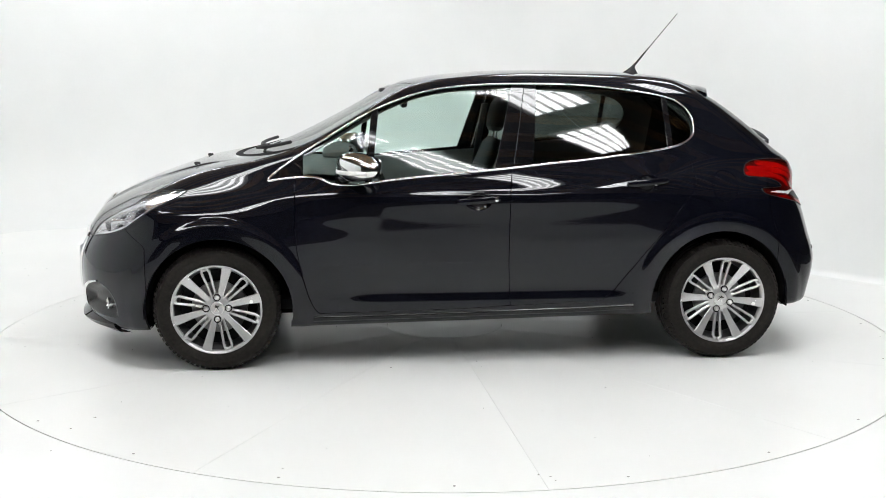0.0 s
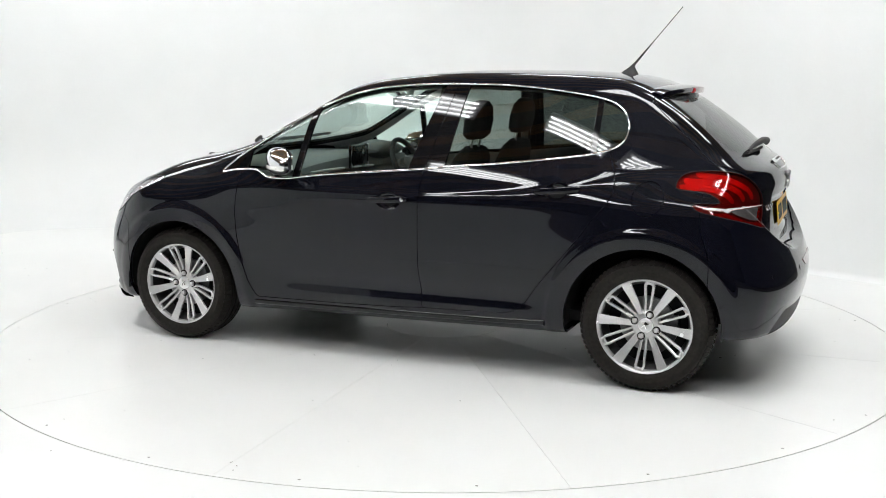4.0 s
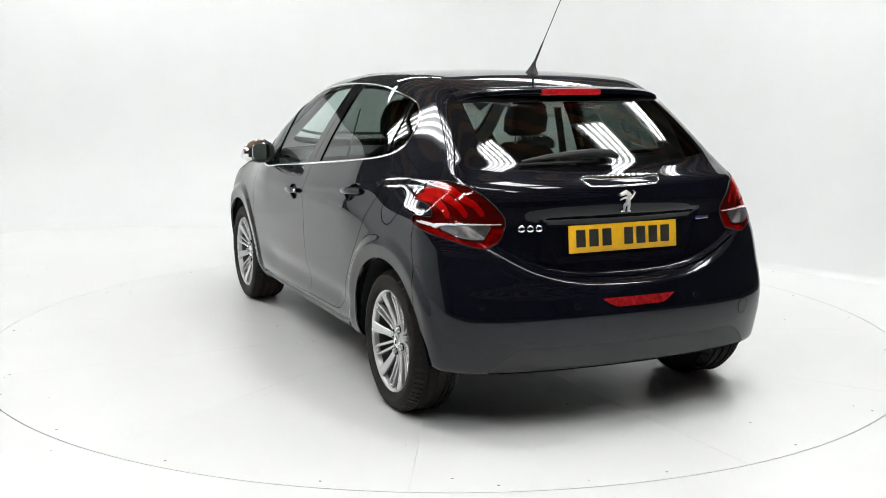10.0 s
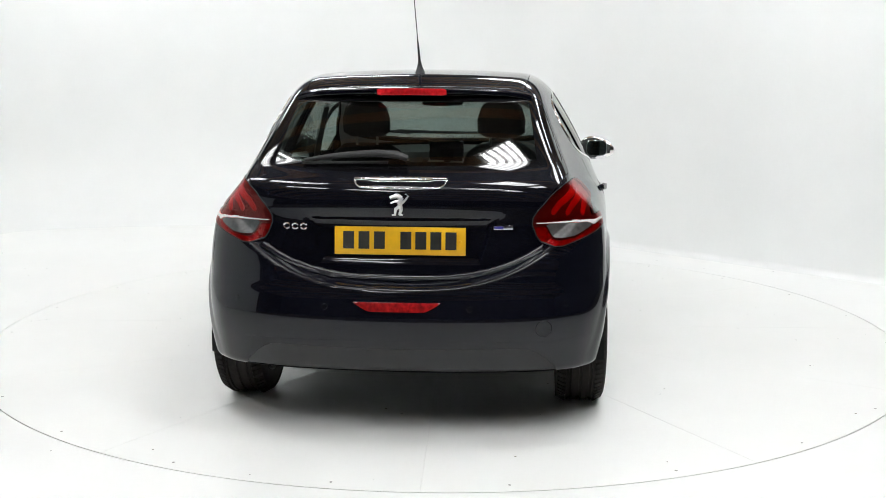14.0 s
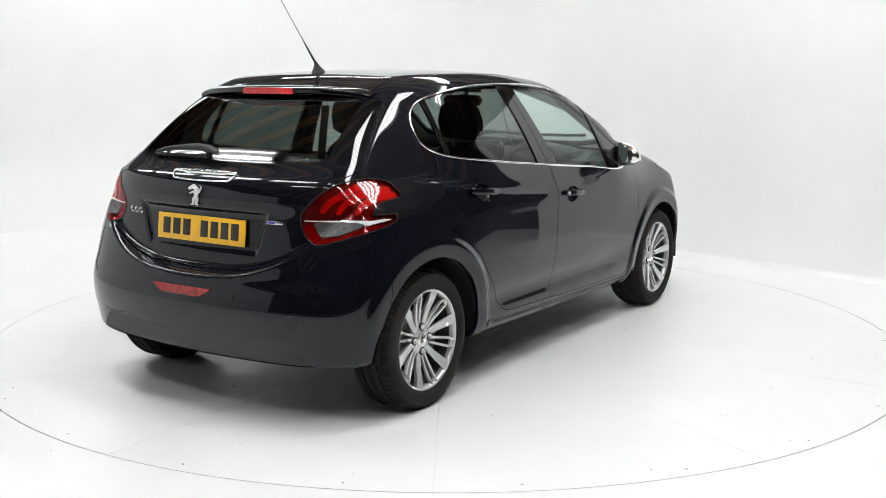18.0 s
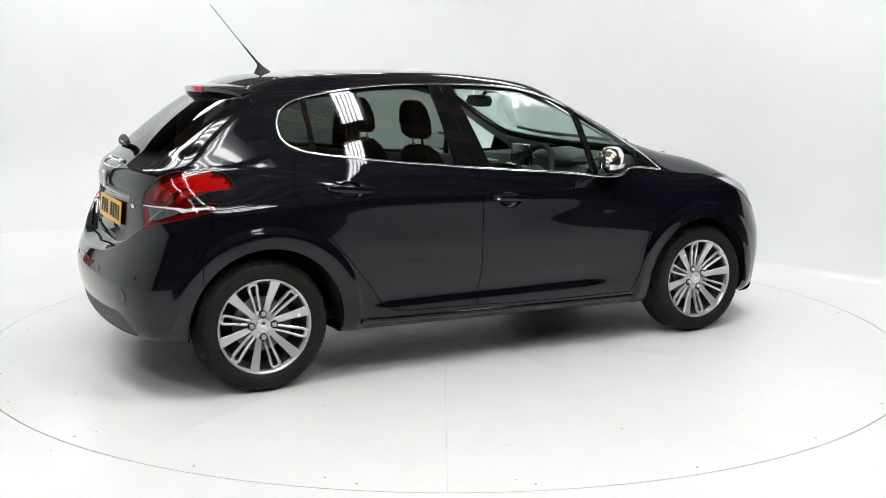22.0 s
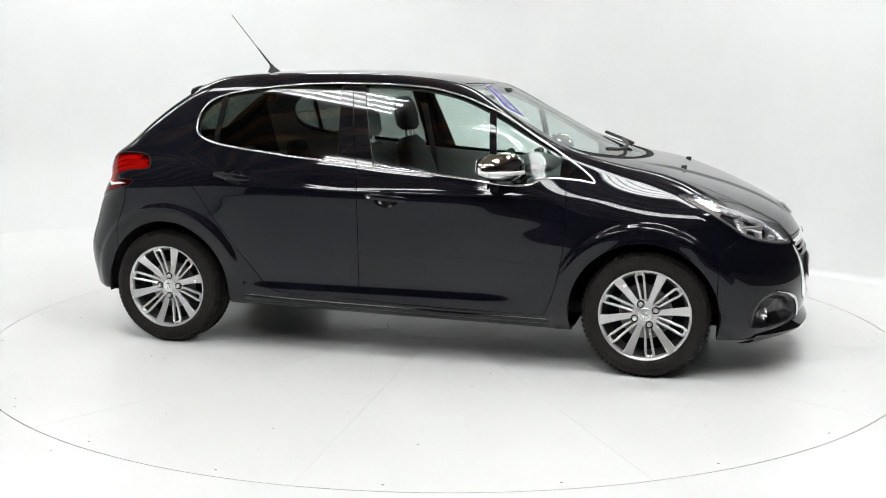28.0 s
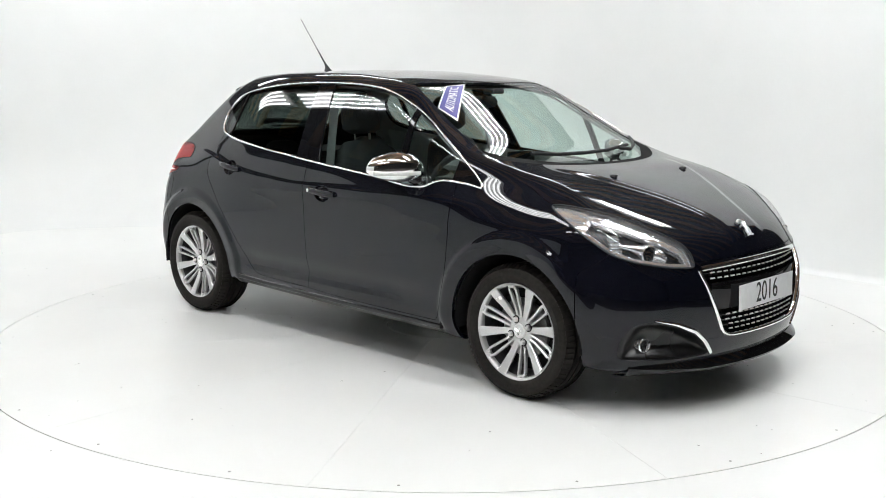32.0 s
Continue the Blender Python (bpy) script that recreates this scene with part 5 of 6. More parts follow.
# bright frame: sides and foot, then the upper blade
frame_pts = [q for q in dense(GRILLE, 0.02, True)]
frame_pts = [q for q in frame_pts if q[1] < 0.622]
left = sorted([q for q in frame_pts if q[0] > 0.24], key=lambda q: -q[1])
foot = sorted([q for q in frame_pts if abs(q[0]) <= 0.24], key=lambda q: -q[0])
right = sorted([q for q in frame_pts if q[0] < -0.24], key=lambda q: q[1])
path = [at_front(float(q[0]), float(q[1])) for q in left + foot + right]
strip("grille_frame", path, 0.0085, 0.009, CHROME, front_bumper, "chrome grille frame")
path = [at_front(float(y), 0.634 - 0.16 * float(y) ** 2 * 0.4) for y in np.linspace(-0.42, 0.42, 30)]
blade = strip("grille_blade", path, 0.013, 0.008, CHROME, front_bumper, "chrome blade above the grille")
bm = bmesh.new()
for y in np.linspace(-0.075, 0.075, 7):
    p = at_front(float(y), 0.634)
    box(bm, (p.x + 0.008, p.y, p.z), (0.004, 0.013, 0.010), bevel=0.001)
part("badge_bars", bm, LAMP_GREY, blade, "small grey raised bars")

# ---- front plate with the year
def text_mesh(body, size):
    cu = bpy.data.curves.new("lettering", "FONT")
    cu.body, cu.size, cu.align_x, cu.align_y, cu.extrude, cu.resolution_u = body, size, "CENTER", "CENTER", 0.0006, 3
    ob = bpy.data.objects.new("lettering", cu)
    scene.collection.objects.link(ob)
    me = bpy.data.meshes.new_from_object(ob.evaluated_get(bpy.context.evaluated_depsgraph_get()))
    bpy.data.objects.remove(ob)
    return me


def letters(body, size, m, material, parent, stretch=(1, 1)):
    me = text_mesh(body, size)
    me.transform(m @ Matrix.Diagonal((stretch[0], stretch[1], 1, 1)))
    me.materials.append(material)
    ob = new("lettering", me)
    ob.parent = parent
    tagged(ob, label=f"lettering {body}")
    return ob


p = at_front(0.0, 0.482)
tilt = pose(p.x - 0.016, 0, 0.482, 90 - 2, 0, 90)
bm = bmesh.new()
box(bm, (0, 0, 0), (0.500, 0.112, 0.004), tilt, bevel=0.0015)
fplate = part("year_plate", bm, PLATE_WHITE, front_bumper, "white show plate reading 2016")
letters("2016", 0.128, tilt @ pose(0, 0, 0.0025), INK, fplate, (0.80, 1.0))

# ---- front fog lamps
for s, T in zip((1, -1), split_lr(fog_T)):
    pod = SH.build("fog_pod", T, POD_BLACK, front_bumper, "black fog lamp recess", lift=lambda x, y, z: -0.045 * sstep(0.0, -0.05, f_fog(x, y, z)) - 0.003, rim=0)
    m = Matrix.Translation((1.812, 0.640 * s, 0.306)) @ Vector((0.92, 0.30 * s, 0.0)).to_track_quat("Y", "Z").to_matrix().to_4x4()
    bm = bmesh.new()
    lathe(bm, [(0.030, -0.03), (0.031, 0.010), (0.027, 0.014), (0.025, 0.008), (0.021, -0.010), (0.0005, -0.018)], 28, "y")
    bmesh.ops.transform(bm, matrix=m, verts=bm.verts)
    part("fog_lamp", bm, REFLECTOR, pod, "round clear fog lamp")
    bm = bmesh.new()
    lathe(bm, [(0.025, 0.008), (0.016, 0.013), (0.0005, 0.015)], 24, "y")
    bmesh.ops.transform(bm, matrix=m, verts=bm.verts)
    part("fog_lens", bm, LENS_CLEAR, pod)
    line_pts = dense([(0.645, 0.421), (0.560, 0.400), (0.475, 0.362), (0.425, 0.318), (0.375, 0.256)], 0.015)
    strip("fog_trim", [at_front(q[0] * s, q[1]) for q in line_pts], [0.004 + 0.006 * min(1, i / 8) for i in range(len(line_pts))], 0.006, CHROME, front_bumper, "chrome fog lamp trim")

# ---- chin spoiler
rows = []
bm = bmesh.new()
for i in range(41):
    y = -0.70 + 1.40 * i / 40
    p = at_front(y, 0.225)
    k = 1 - min(1, max(0, (abs(y) - 0.42) / 0.28))
    lip = 0.036 * k
    x = p.x
    rows.append([bm.verts.new(q) for q in ((x - 0.05, y, 0.236), (x - 0.004, y, 0.236), (x + lip - 0.006, y, 0.206 + 0.012 * (1 - k)), (x + lip, y, 0.198 + 0.01 * (1 - k)), (x + lip - 0.010, y, 0.186), (x - 0.03, y, 0.172), (x - 0.09, y, 0.168))])
for A, B in zip(rows, rows[1:]):
    for k in range(6):
        bm.faces.new((A[k], A[k + 1], B[k + 1], B[k]))
part("chin_spoiler", bm, BLACK_GLOSS, front_bumper, "black chin spoiler", sharp=25)


# ---- standing beast emblem, as plain bright shapes
EMBLEM_SILVER = plain("emblem_silver", (0.72, 0.72, 0.72), 0.28, metal=0.85, vary=0.05)


def emblem(p, n, up, size, parent):
    x = up.cross(n).normalized()
    m = Matrix.Translation(p) @ Matrix((x, up, n)).transposed().to_4x4()
    bm = bmesh.new()
    for pts, r in ((((-0.42, 0.30, 0), (-0.10, 0.42, 0), (0.12, 0.30, 0)), (0.08, 0.13, 0.10)), (((0.10, 0.34, 0), (0.02, 0.05, 0), (0.10, -0.22, 0), (0.02, -0.48, 0)), (0.12, 0.11, 0.09, 0.06)),
                   (((0.06, -0.05, 0), (-0.16, -0.22, 0), (-0.20, -0.48, 0), (-0.34, -0.50, 0)), (0.10, 0.08, 0.06, 0.04)), (((0.05, 0.18, 0), (-0.22, 0.14, 0), (-0.40, 0.06, 0)), (0.08, 0.05, 0.04)),
                   (((0.12, 0.05, 0), (0.30, 0.22, 0), (0.42, 0.40, 0), (0.30, 0.50, 0)), (0.06, 0.05, 0.045, 0.03)), (((0.02, -0.46, 0), (0.18, -0.50, 0)), (0.06, 0.04))):
        tube(bm, [m @ (Vector(q) * size) for q in pts], [q * size for q in r], 8)
    return part("emblem", bm, EMBLEM_SILVER, parent, "satin silver raised emblem")


p = at_rear(0.0, 0.928)
emblem(p + out_at(p) * 0.004, out_at(p), Vector((0, 0, 1)), 0.085, tailgate)
p = at_top(1.915, 0.0)
hood_ob = [o for o in car.children if o.name.startswith("hood")][0]
n = out_at(p)
emblem(p + n * 0.003, n, (Vector((-1, 0, 0)) - n * n.dot(Vector((-1, 0, 0)))).normalized(), 0.090, hood_ob)
for y in (-0.30, 0.30):
    p = at_top(1.405, y)
    bm = bmesh.new()
    box(bm, p + Vector((0, 0, 0.004)), (0.030, 0.024, 0.012), bevel=0.004)
    part("washer_jet", bm, BLACK_PLASTIC, hood_ob, "small black washer jet")

# ---- rear plate: plain bars for its characters
bm = bmesh.new()
rt = pose(-1.776, 0, 0.780, 90 - 6, 0, -90)
box(bm, (0, 0, 0), (0.525, 0.112, 0.004), rt, bevel=0.0015)
rplate = part("number_plate", bm, PLATE_YELLOW, tailgate, "yellow rear number plate with dark bars")
for i, x in enumerate((-0.196, -0.134, -0.072, 0.034, 0.094, 0.154, 0.214)):
    bm = bmesh.new()
    box(bm, (x - 0.010, 0.002, 0.0026), (0.044, 0.070, 0.0016), rt, bevel=0.0005)
    part("character_bar", bm, INK, rplate, "dark plain bar")
for x in (-0.24, 0.24):
    bm = bmesh.new()
    lathe(bm, [(0.006, -0.001), (0.005, 0.003), (0.0005, 0.004)], 12, "z")
    bmesh.ops.transform(bm, matrix=rt @ pose(x, 0, 0.002), verts=bm.verts)
    part("plate_screw", bm, PLATE_YELLOW, rplate)
# badges as plain shapes
for i, (y, w) in enumerate(((0.462, 0.030), (0.426, 0.030), (0.390, 0.030))):
    p = at_rear(y, 0.832)
    nn = out_at(p)
    bm = bmesh.new()
    mm = Matrix.Translation(p + nn * 0.002) @ nn.to_track_quat("Z", "Y").to_matrix().to_4x4()
    ringpts = [mm @ Vector((0.0125 * math.cos(a), 0.011 * math.sin(a), 0)) for a in np.linspace(0, 2 * math.pi * 0.93, 14)]
    tube(bm, ringpts, 0.0032, 6)
    part("badge_shape", bm, CHROME, tailgate, "small chrome badge shape")
bm = bmesh.new()
for y, w, z in ((-0.410, 0.060, 0.836),):
    p = at_rear(y, z)
    mm = Matrix.Translation(p + out_at(p) * 0.002) @ out_at(p).to_track_quat("Z", "Y").to_matrix().to_4x4()
    box(bm, (0, 0, 0), (0.078, 0.015, 0.003), mm, bevel=0.001)
badge = part("badge_bar", bm, SATIN, tailgate, "small grey badge bar")
bm = bmesh.new()
p = at_rear(-0.392, 0.836)
box(bm, (0, 0, 0), (0.036, 0.0105, 0.0045), Matrix.Translation(p + out_at(p) * 0.002) @ out_at(p).to_track_quat("Z", "Y").to_matrix().to_4x4(), bevel=0.0008)
part("badge_field", bm, STICKER_BLUE, badge, "blue half of the badge")
# bright bar under the rear window; an added strip below draws its reflection
tray = [(0.185, 1.016), (0.176, 1.002), (0.160, 0.992), (0.08, 0.989), (0.0, 0.988), (-0.08, 0.989), (-0.160, 0.992), (-0.176, 1.002), (-0.185, 1.016)]
strip("bar_reflection", [at_rear(float(y), float(z)) for y, z in dense(tray, 0.012)], 0.0042, 0.006, CHROME, tailgate, "thin chrome strip standing in for the bar's reflection")
path = [at_rear(float(y), 1.022 - 0.05 * float(y) ** 2) for y in np.linspace(-0.185, 0.185, 16)]
gbar = strip("tailgate_bar", path, [0.0145 if 2 < i < 13 else 0.008 for i in range(16)], 0.010, CHROME, tailgate, "chrome bar under the rear window")
bm = bmesh.new()
for y in np.linspace(-0.075, 0.075, 7):
    p = at_rear(float(y), 1.022)
    mm = Matrix.Translation(p + out_at(p) * 0.010) @ out_at(p).to_track_quat("Z", "Y").to_matrix().to_4x4()
    box(bm, (0, 0, 0), (0.014, 0.011, 0.002), mm, bevel=0.0008)
part("badge_bars", bm, LAMP_GREY, gbar, "small grey raised bars")

# ---- roof spoiler with the high stop lamp
def spoiler_row(y):
    k = abs(y) / 0.52
    xe = -1.348 + 0.095 * k ** 2.0
    xs = -1.215 + 0.02 * k * k
    zs = at_top(xs, y).z
    zt = min(zs - 0.006, 1.398 - 0.040 * k ** 2.2)
    return [(xs, y, zs - 0.001), ((xs * 0.55 + xe * 0.45), y, zs * 0.5 + zt * 0.5 + 0.002), (xe + 0.02, y, zt - 0.002), (xe + 0.004, y, zt - 0.006), (xe, y, zt - 0.014), (xe + 0.003, y, zt - 0.027), (xe + 0.014, y, zt - 0.033), (xe + 0.06, y, zt - 0.030), (xs, y, zs - 0.05)]


bm = bmesh.new()
rows = [[bm.verts.new(q) for q in spoiler_row(float(y))] for y in np.linspace(-0.515, 0.515, 45)]
for A, B in zip(rows, rows[1:]):
    for k in range(len(A) - 1):
        bm.faces.new((A[k], A[k + 1], B[k + 1], B[k]))
bm.faces.new(rows[0])
bm.faces.new(rows[-1][::-1])
spoiler = part("roof_spoiler", bm, PAINT, tailgate, "navy roof spoiler", sharp=40)
bm = bmesh.new()
rows = []
for y in np.linspace(-0.150, 0.150, 21):
    q = spoiler_row(float(y))
    e = 0.004 * (abs(y) > 0.145)
    x, z = q[4][0], q[4][2]
    rows.append([bm.verts.new(v) for v in ((x + 0.012, y, z + 0.009 - e), (x - 0.003, y, z + 0.007 - e), (x - 0.005, y, z - 0.006), (x - 0.002, y, z - 0.021 + e), (x + 0.012, y, z - 0.023 + e))])
for A, B in zip(rows, rows[1:]):
    for k in range(4):
        bm.faces.new((A[k], A[k + 1], B[k + 1], B[k]))
bm.faces.new(rows[0])
bm.faces.new(rows[-1][::-1])
part("stop_lamp", bm, RED_STOP, spoiler, "red high stop lamp", sharp=40)

# ---- rear fog lamp, sensors, tow cover
bm = bmesh.new()
rows = []
for y in np.linspace(-0.172, 0.172, 25):
    k = abs(float(y)) / 0.172
    zt, zb = 0.556, 0.520 + 0.034 * max(0, (k - 0.62) / 0.38) ** 1.3
    pt, pb = at_rear(float(y), zt), at_rear(float(y), zb)
    rows.append([bm.verts.new(v) for v in ((pt.x + 0.02, y, zt), (pt.x - 0.003, y, zt), (pt.x - 0.006, y, zt - 0.4 * (zt - zb)), (pb.x - 0.003, y, zb), (pb.x + 0.02, y, zb - 0.001))])
for A, B in zip(rows, rows[1:]):
    for k in range(4):
        bm.faces.new((A[k], A[k + 1], B[k + 1], B[k]))
part("rear_fog_lamp", bm, RED_FOG, rear_bumper, "red rear fog lamp", sharp=40)
for y, z, r, lab in ((-0.285, 0.533, 0.011, "parking_sensor"), (0.285, 0.533, 0.011, "parking_sensor"), (-0.66, 0.545, 0.011, "parking_sensor"), (0.66, 0.545, 0.011, "parking_sensor")):
    p = at_rear(y, z)
    bm = bmesh.new()
    lathe(bm, [(r * 1.15, -0.004), (r * 1.1, 0.001), (r, 0.0018), (0.0005, 0.002)], 20, "z")
    bmesh.ops.transform(bm, matrix=Matrix.Translation(p) @ out_at(p).to_track_quat("Z", "Y").to_matrix().to_4x4(), verts=bm.verts)
    part(lab, bm, BLACK_GLOSS, rear_bumper, "small round parking sensor")

p = at_rear(-0.575, 0.452)
bm = bmesh.new()
m = Matrix.Translation(p) @ out_at(p).to_track_quat("Z", "Y").to_matrix().to_4x4()
lathe(bm, [(0.0325, -0.006), (0.0320, 0.0004), (0.0312, 0.0010), (0.0005, 0.0014)], 36, "z")
bmesh.ops.transform(bm, matrix=m, verts=bm.verts)
tow = part("tow_cover", bm, PAINT, rear_bumper, "round cover over the towing eye", sharp=20)
bm = bmesh.new()
tube(bm, [m @ Vector((0.0332 * math.cos(a), 0.0332 * math.sin(a), 0.0)) for a in np.linspace(0, 2 * math.pi, 33)], 0.0011, 6, False)
part("cover_joint", bm, SEAL, tow)

# ---- rear wiper
arm = [at_rear(y, z) + out_at(at_rear(y, z)) * h for y, z, h in ((-0.02, 1.078, 0.03), (0.02, 1.082, 0.045), (0.10, 1.088, 0.044), (0.20, 1.088, 0.036), (0.30, 1.084, 0.028), (0.405, 1.074, 0.02))]
bm = bmesh.new()
tube(bm, arm, [0.012, 0.017, 0.016, 0.014, 0.011, 0.006], 10)
wip = part("rear_wiper", bm, BLACK_PLASTIC, tailgate, "black rear wiper")
bm = bmesh.new()
tube(bm, [at_rear(y, 1.078 - 0.02 * y) + out_at(at_rear(y, 1.078)) * 0.010 for y in (0.06, 0.16, 0.26, 0.36, 0.415)], 0.007, 6)
part("wiper_blade", bm, SEAL, wip)

# ---- front wipers
for pts in (((1.02, -0.44), (1.07, -0.30), (1.085, -0.10), (1.075, 0.10), (1.02, 0.36)), ((1.055, 0.24), (1.085, 0.30), (1.02, 0.42), (0.955, 0.50), (0.90, 0.555))):
    bm = bmesh.new()
    tube(bm, [at_top(x, y) + out_at(at_top(x, y)) * 0.020 for x, y in dense(pts, 0.06)], 0.009, 8)
    part("wiper", bm, BLACK_PLASTIC, car, "black front wiper")

# ---- door handles
for s in (1, -1):
    for nm, x0, x1, z0, z1 in (("front_door", 0.104, -0.112, 0.824, 0.838), ("rear_door", -0.748, -0.958, 0.902, 0.920)):
        bm = bmesh.new()
        rows = []
        for i in range(13):
            k = i / 12
            x, z = x0 + (x1 - x0) * k, z0 + (z1 - z0) * k
            p = at_side(x, z, s)
            bow = 0.008 + 0.012 * math.sin(math.pi * k)
            hh = 0.0155 if 0 < i < 12 else 0.010
            n = Vector((0, s, 0.05))
            c = p + n * bow
            rows.append((c, Vector((0, 0.0, hh)), Vector((0, 0.008 * s, 0))))
        soft_box(bm, rows, 16, 3.0)
        hd = part("door_handle", bm, PAINT, DOORS[nm, s], "navy bar handle")
        for xx in (x0 - 0.012, x1 + 0.014):
            k = (xx - x0) / (x1 - x0)
            p = at_side(xx, z0 + (z1 - z0) * k, s)
            bm = bmesh.new()
            box(bm, p + Vector((0, 0.004 * s, 0)), (0.024, 0.026, 0.020), bevel=0.004)
            part("handle_foot", bm, PAINT, hd)
        if nm == "front_door":
            p = at_side(x1 + 0.022, z1 - 0.001, s) + Vector((0, s * 0.022, 0))
            bm = bmesh.new()
            lathe(bm, [(0.010, -0.01), (0.0095, 0.002), (0.007, 0.003), (0.0005, 0.0025)], 20, "y")
            bmesh.ops.transform(bm, matrix=Matrix.Translation(p) @ pose(0, 0, 0, 0, 0, 0 if s > 0 else 180), verts=bm.verts)
            part("lock", bm, CHROME, hd, "round bright lock")

# ---- door mirrors
for s in (1, -1):
    root = empty("door_mirror")
    root.parent = car
    tagged(root, label="chrome-capped door mirror")
    # swept back towards the tip: y, x, half depth, z, half height
    stations = [(0.806, 0.632, 0.030, 0.985, 0.022), (0.816, 0.628, 0.050, 0.990, 0.042), (0.846, 0.615, 0.068, 0.996, 0.062), (0.876, 0.600, 0.076, 0.999, 0.070), (0.914, 0.580, 0.078, 1.000, 0.070),
                (0.958, 0.556, 0.069, 0.998, 0.060), (0.993, 0.535, 0.054, 0.995, 0.045), (1.014, 0.521, 0.031, 0.992, 0.026), (1.022, 0.516, 0.009, 0.991, 0.009)]
    bm = bmesh.new()
    soft_box(bm, [((x, y * s, z), (hx, 0, 0), (0, 0, hz)) for y, x, hx, z, hz in stations], 40, 2.5)
    under = lambda f: f.calc_center_median().z < 0.938 or f.calc_center_median().x + 0.58 * (abs(f.calc_center_median().y) - 0.914) < 0.526
    bm2 = bm.copy()
    bmesh.ops.delete(bm, geom=[f for f in bm.faces if under(f)], context="FACES")
    part("mirror_cap", bm, CHROME, root, "polished chrome mirror cap")
    bmesh.ops.delete(bm2, geom=[f for f in bm2.faces if not under(f)], context="FACES")
    part("mirror_shell", bm2, BLACK_PLASTIC, root, "black lower mirror shell")
    bm = bmesh.new()
    soft_box(bm, [((0.508 - d, 0.914 * s, 1.000), (-0.034 * k, 0.060 * s * k, 0), (0, 0, 0.048 * k)) for d, k in ((0.0, 1.0), (0.006, 0.95))], 32, 3.5)
    part("mirror_glass", bm, MIRROR_GLASS, root, "silvered mirror glass")
    ys = np.linspace(0.838, 1.016, 20)
    front_x = np.interp(ys, [q[0] for q in stations], [q[1] + 0.97 * q[2] for q in stations])
    strip("mirror_lamp", [Vector((float(x), float(y) * s, 0.974)) for x, y in zip(front_x, ys)], 0.010, 0.005, MIRROR_STRIP, root, "clear indicator strip", normals=[Vector((0.86, 0.5 * s, 0))] * 20)
    bm = bmesh.new()
    tube(bm, [(0.660, 0.790 * s, 0.930), (0.640, 0.825 * s, 0.935), (0.612, 0.862 * s, 0.955)], [0.034, 0.028, 0.022], 14)
    part("mirror_arm", bm, BLACK_GLOSS, root, "gloss black mirror arm")

# ---- aerial
bm = bmesh.new()
base = at_top(-0.985, 0.0)
soft_box(bm, [(base + Vector((0.005, 0, -0.004)), (0.050, 0, 0), (0, 0.024, 0)), (base + Vector((0.0, 0, 0.012)), (0.036, 0, 0), (0, 0.018, 0)), (base + Vector((-0.010, 0, 0.032)), (0.015, 0, 0), (0, 0.011, 0)), (base + Vector((-0.022, 0, 0.052)), (0.007, 0, 0), (0, 0.007, 0))], 20, 2.2)
aer = part("aerial_base", bm, BLACK_PLASTIC, car, "black aerial base")
bm = bmesh.new()
tip = Vector((-1.245, 0, 1.775))
b0 = base + Vector((-0.020, 0, 0.045))
tube(bm, [b0, b0.lerp(tip, 0.25), b0.lerp(tip, 0.32), b0.lerp(tip, 0.36), tip - (tip - b0) * 0.01, tip], [0.0065, 0.0045, 0.0032, 0.0021, 0.0019, 0.003], 8)
part("aerial_rod", bm, BLACK_PLASTIC, aer, "thin black aerial rod")

# ---- windscreen sticker
def sticker():
    c = [Vector((0.362, -0.335, 0)), Vector((0.355, -0.180, 0)), Vector((0.640, -0.540, 0)), Vector((0.520, -0.560, 0))]
    up = 0.004
    P = lambda u, v, h: (lambda q: at_top(q.x, q.y) + out_at(at_top(q.x, q.y)) * h)((c[0] * (1 - u) + c[1] * u) * (1 - v) + (c[3] * (1 - u) + c[2] * u) * v)
    def sheet(u0, u1, v0, v1, h, mat, name, parent, lab):
        n = 8
        V = [P(u0 + (u1 - u0) * i / n, v0 + (v1 - v0) * j / n, h) for j in range(n + 1) for i in range(n + 1)]
        V += [P(u0 + (u1 - u0) * i / n, v0 + (v1 - v0) * j / n, h - 0.0008) for j in range(n + 1) for i in range(n + 1)]
        F = [(j * (n + 1) + i, j * (n + 1) + i + 1, (j + 1) * (n + 1) + i + 1, (j + 1) * (n + 1) + i) for j in range(n) for i in range(n)]
        m = (n + 1) ** 2
        F += [tuple(m + k for k in f[::-1]) for f in F]
        return link_mesh(name, V, F, mat, parent, lab)
    st = sheet(0, 1, 0, 1, 0.0014, STICKER_WHITE, "sticker", car, "blue and white windscreen sticker reading AUTOMATIC")
    sheet(0.07, 0.93, 0.04, 0.96, 0.0022, STICKER_BLUE, "sticker_field", st, "deep blue field")
    me = text_mesh("AUTOMATIC", 1.0)
    xs = [v.co.x for v in me.vertices]
    ys = [v.co.y for v in me.vertices]
    x0, x1, y0, y1 = min(xs), max(xs), min(ys), max(ys)
    for v in me.vertices:
        a, b = (v.co.x - x0) / (x1 - x0), (v.co.y - y0) / (y1 - y0)
        v.co = P(0.72 - 0.44 * b, 0.88 - 0.76 * a, 0.0032 + (0.0004 if v.co.z > 0 else 0))
    me.materials.append(STICKER_WHITE)
    ob = new("lettering", me)
    ob.parent = st
    tagged(ob, label="lettering AUTOMATIC")


sticker()
# ---------------------------------------------------------------- cabin
BELT_GREY = plain("belt_grey", (0.22, 0.22, 0.225), 0.8, scale=400)
bm = bmesh.new()
box(bm, (-0.25, 0, 0.30), (2.5, 1.42, 0.05))
part("cabin_floor", bm, INNER_DARK, car, "dark cabin floor", smooth=False)
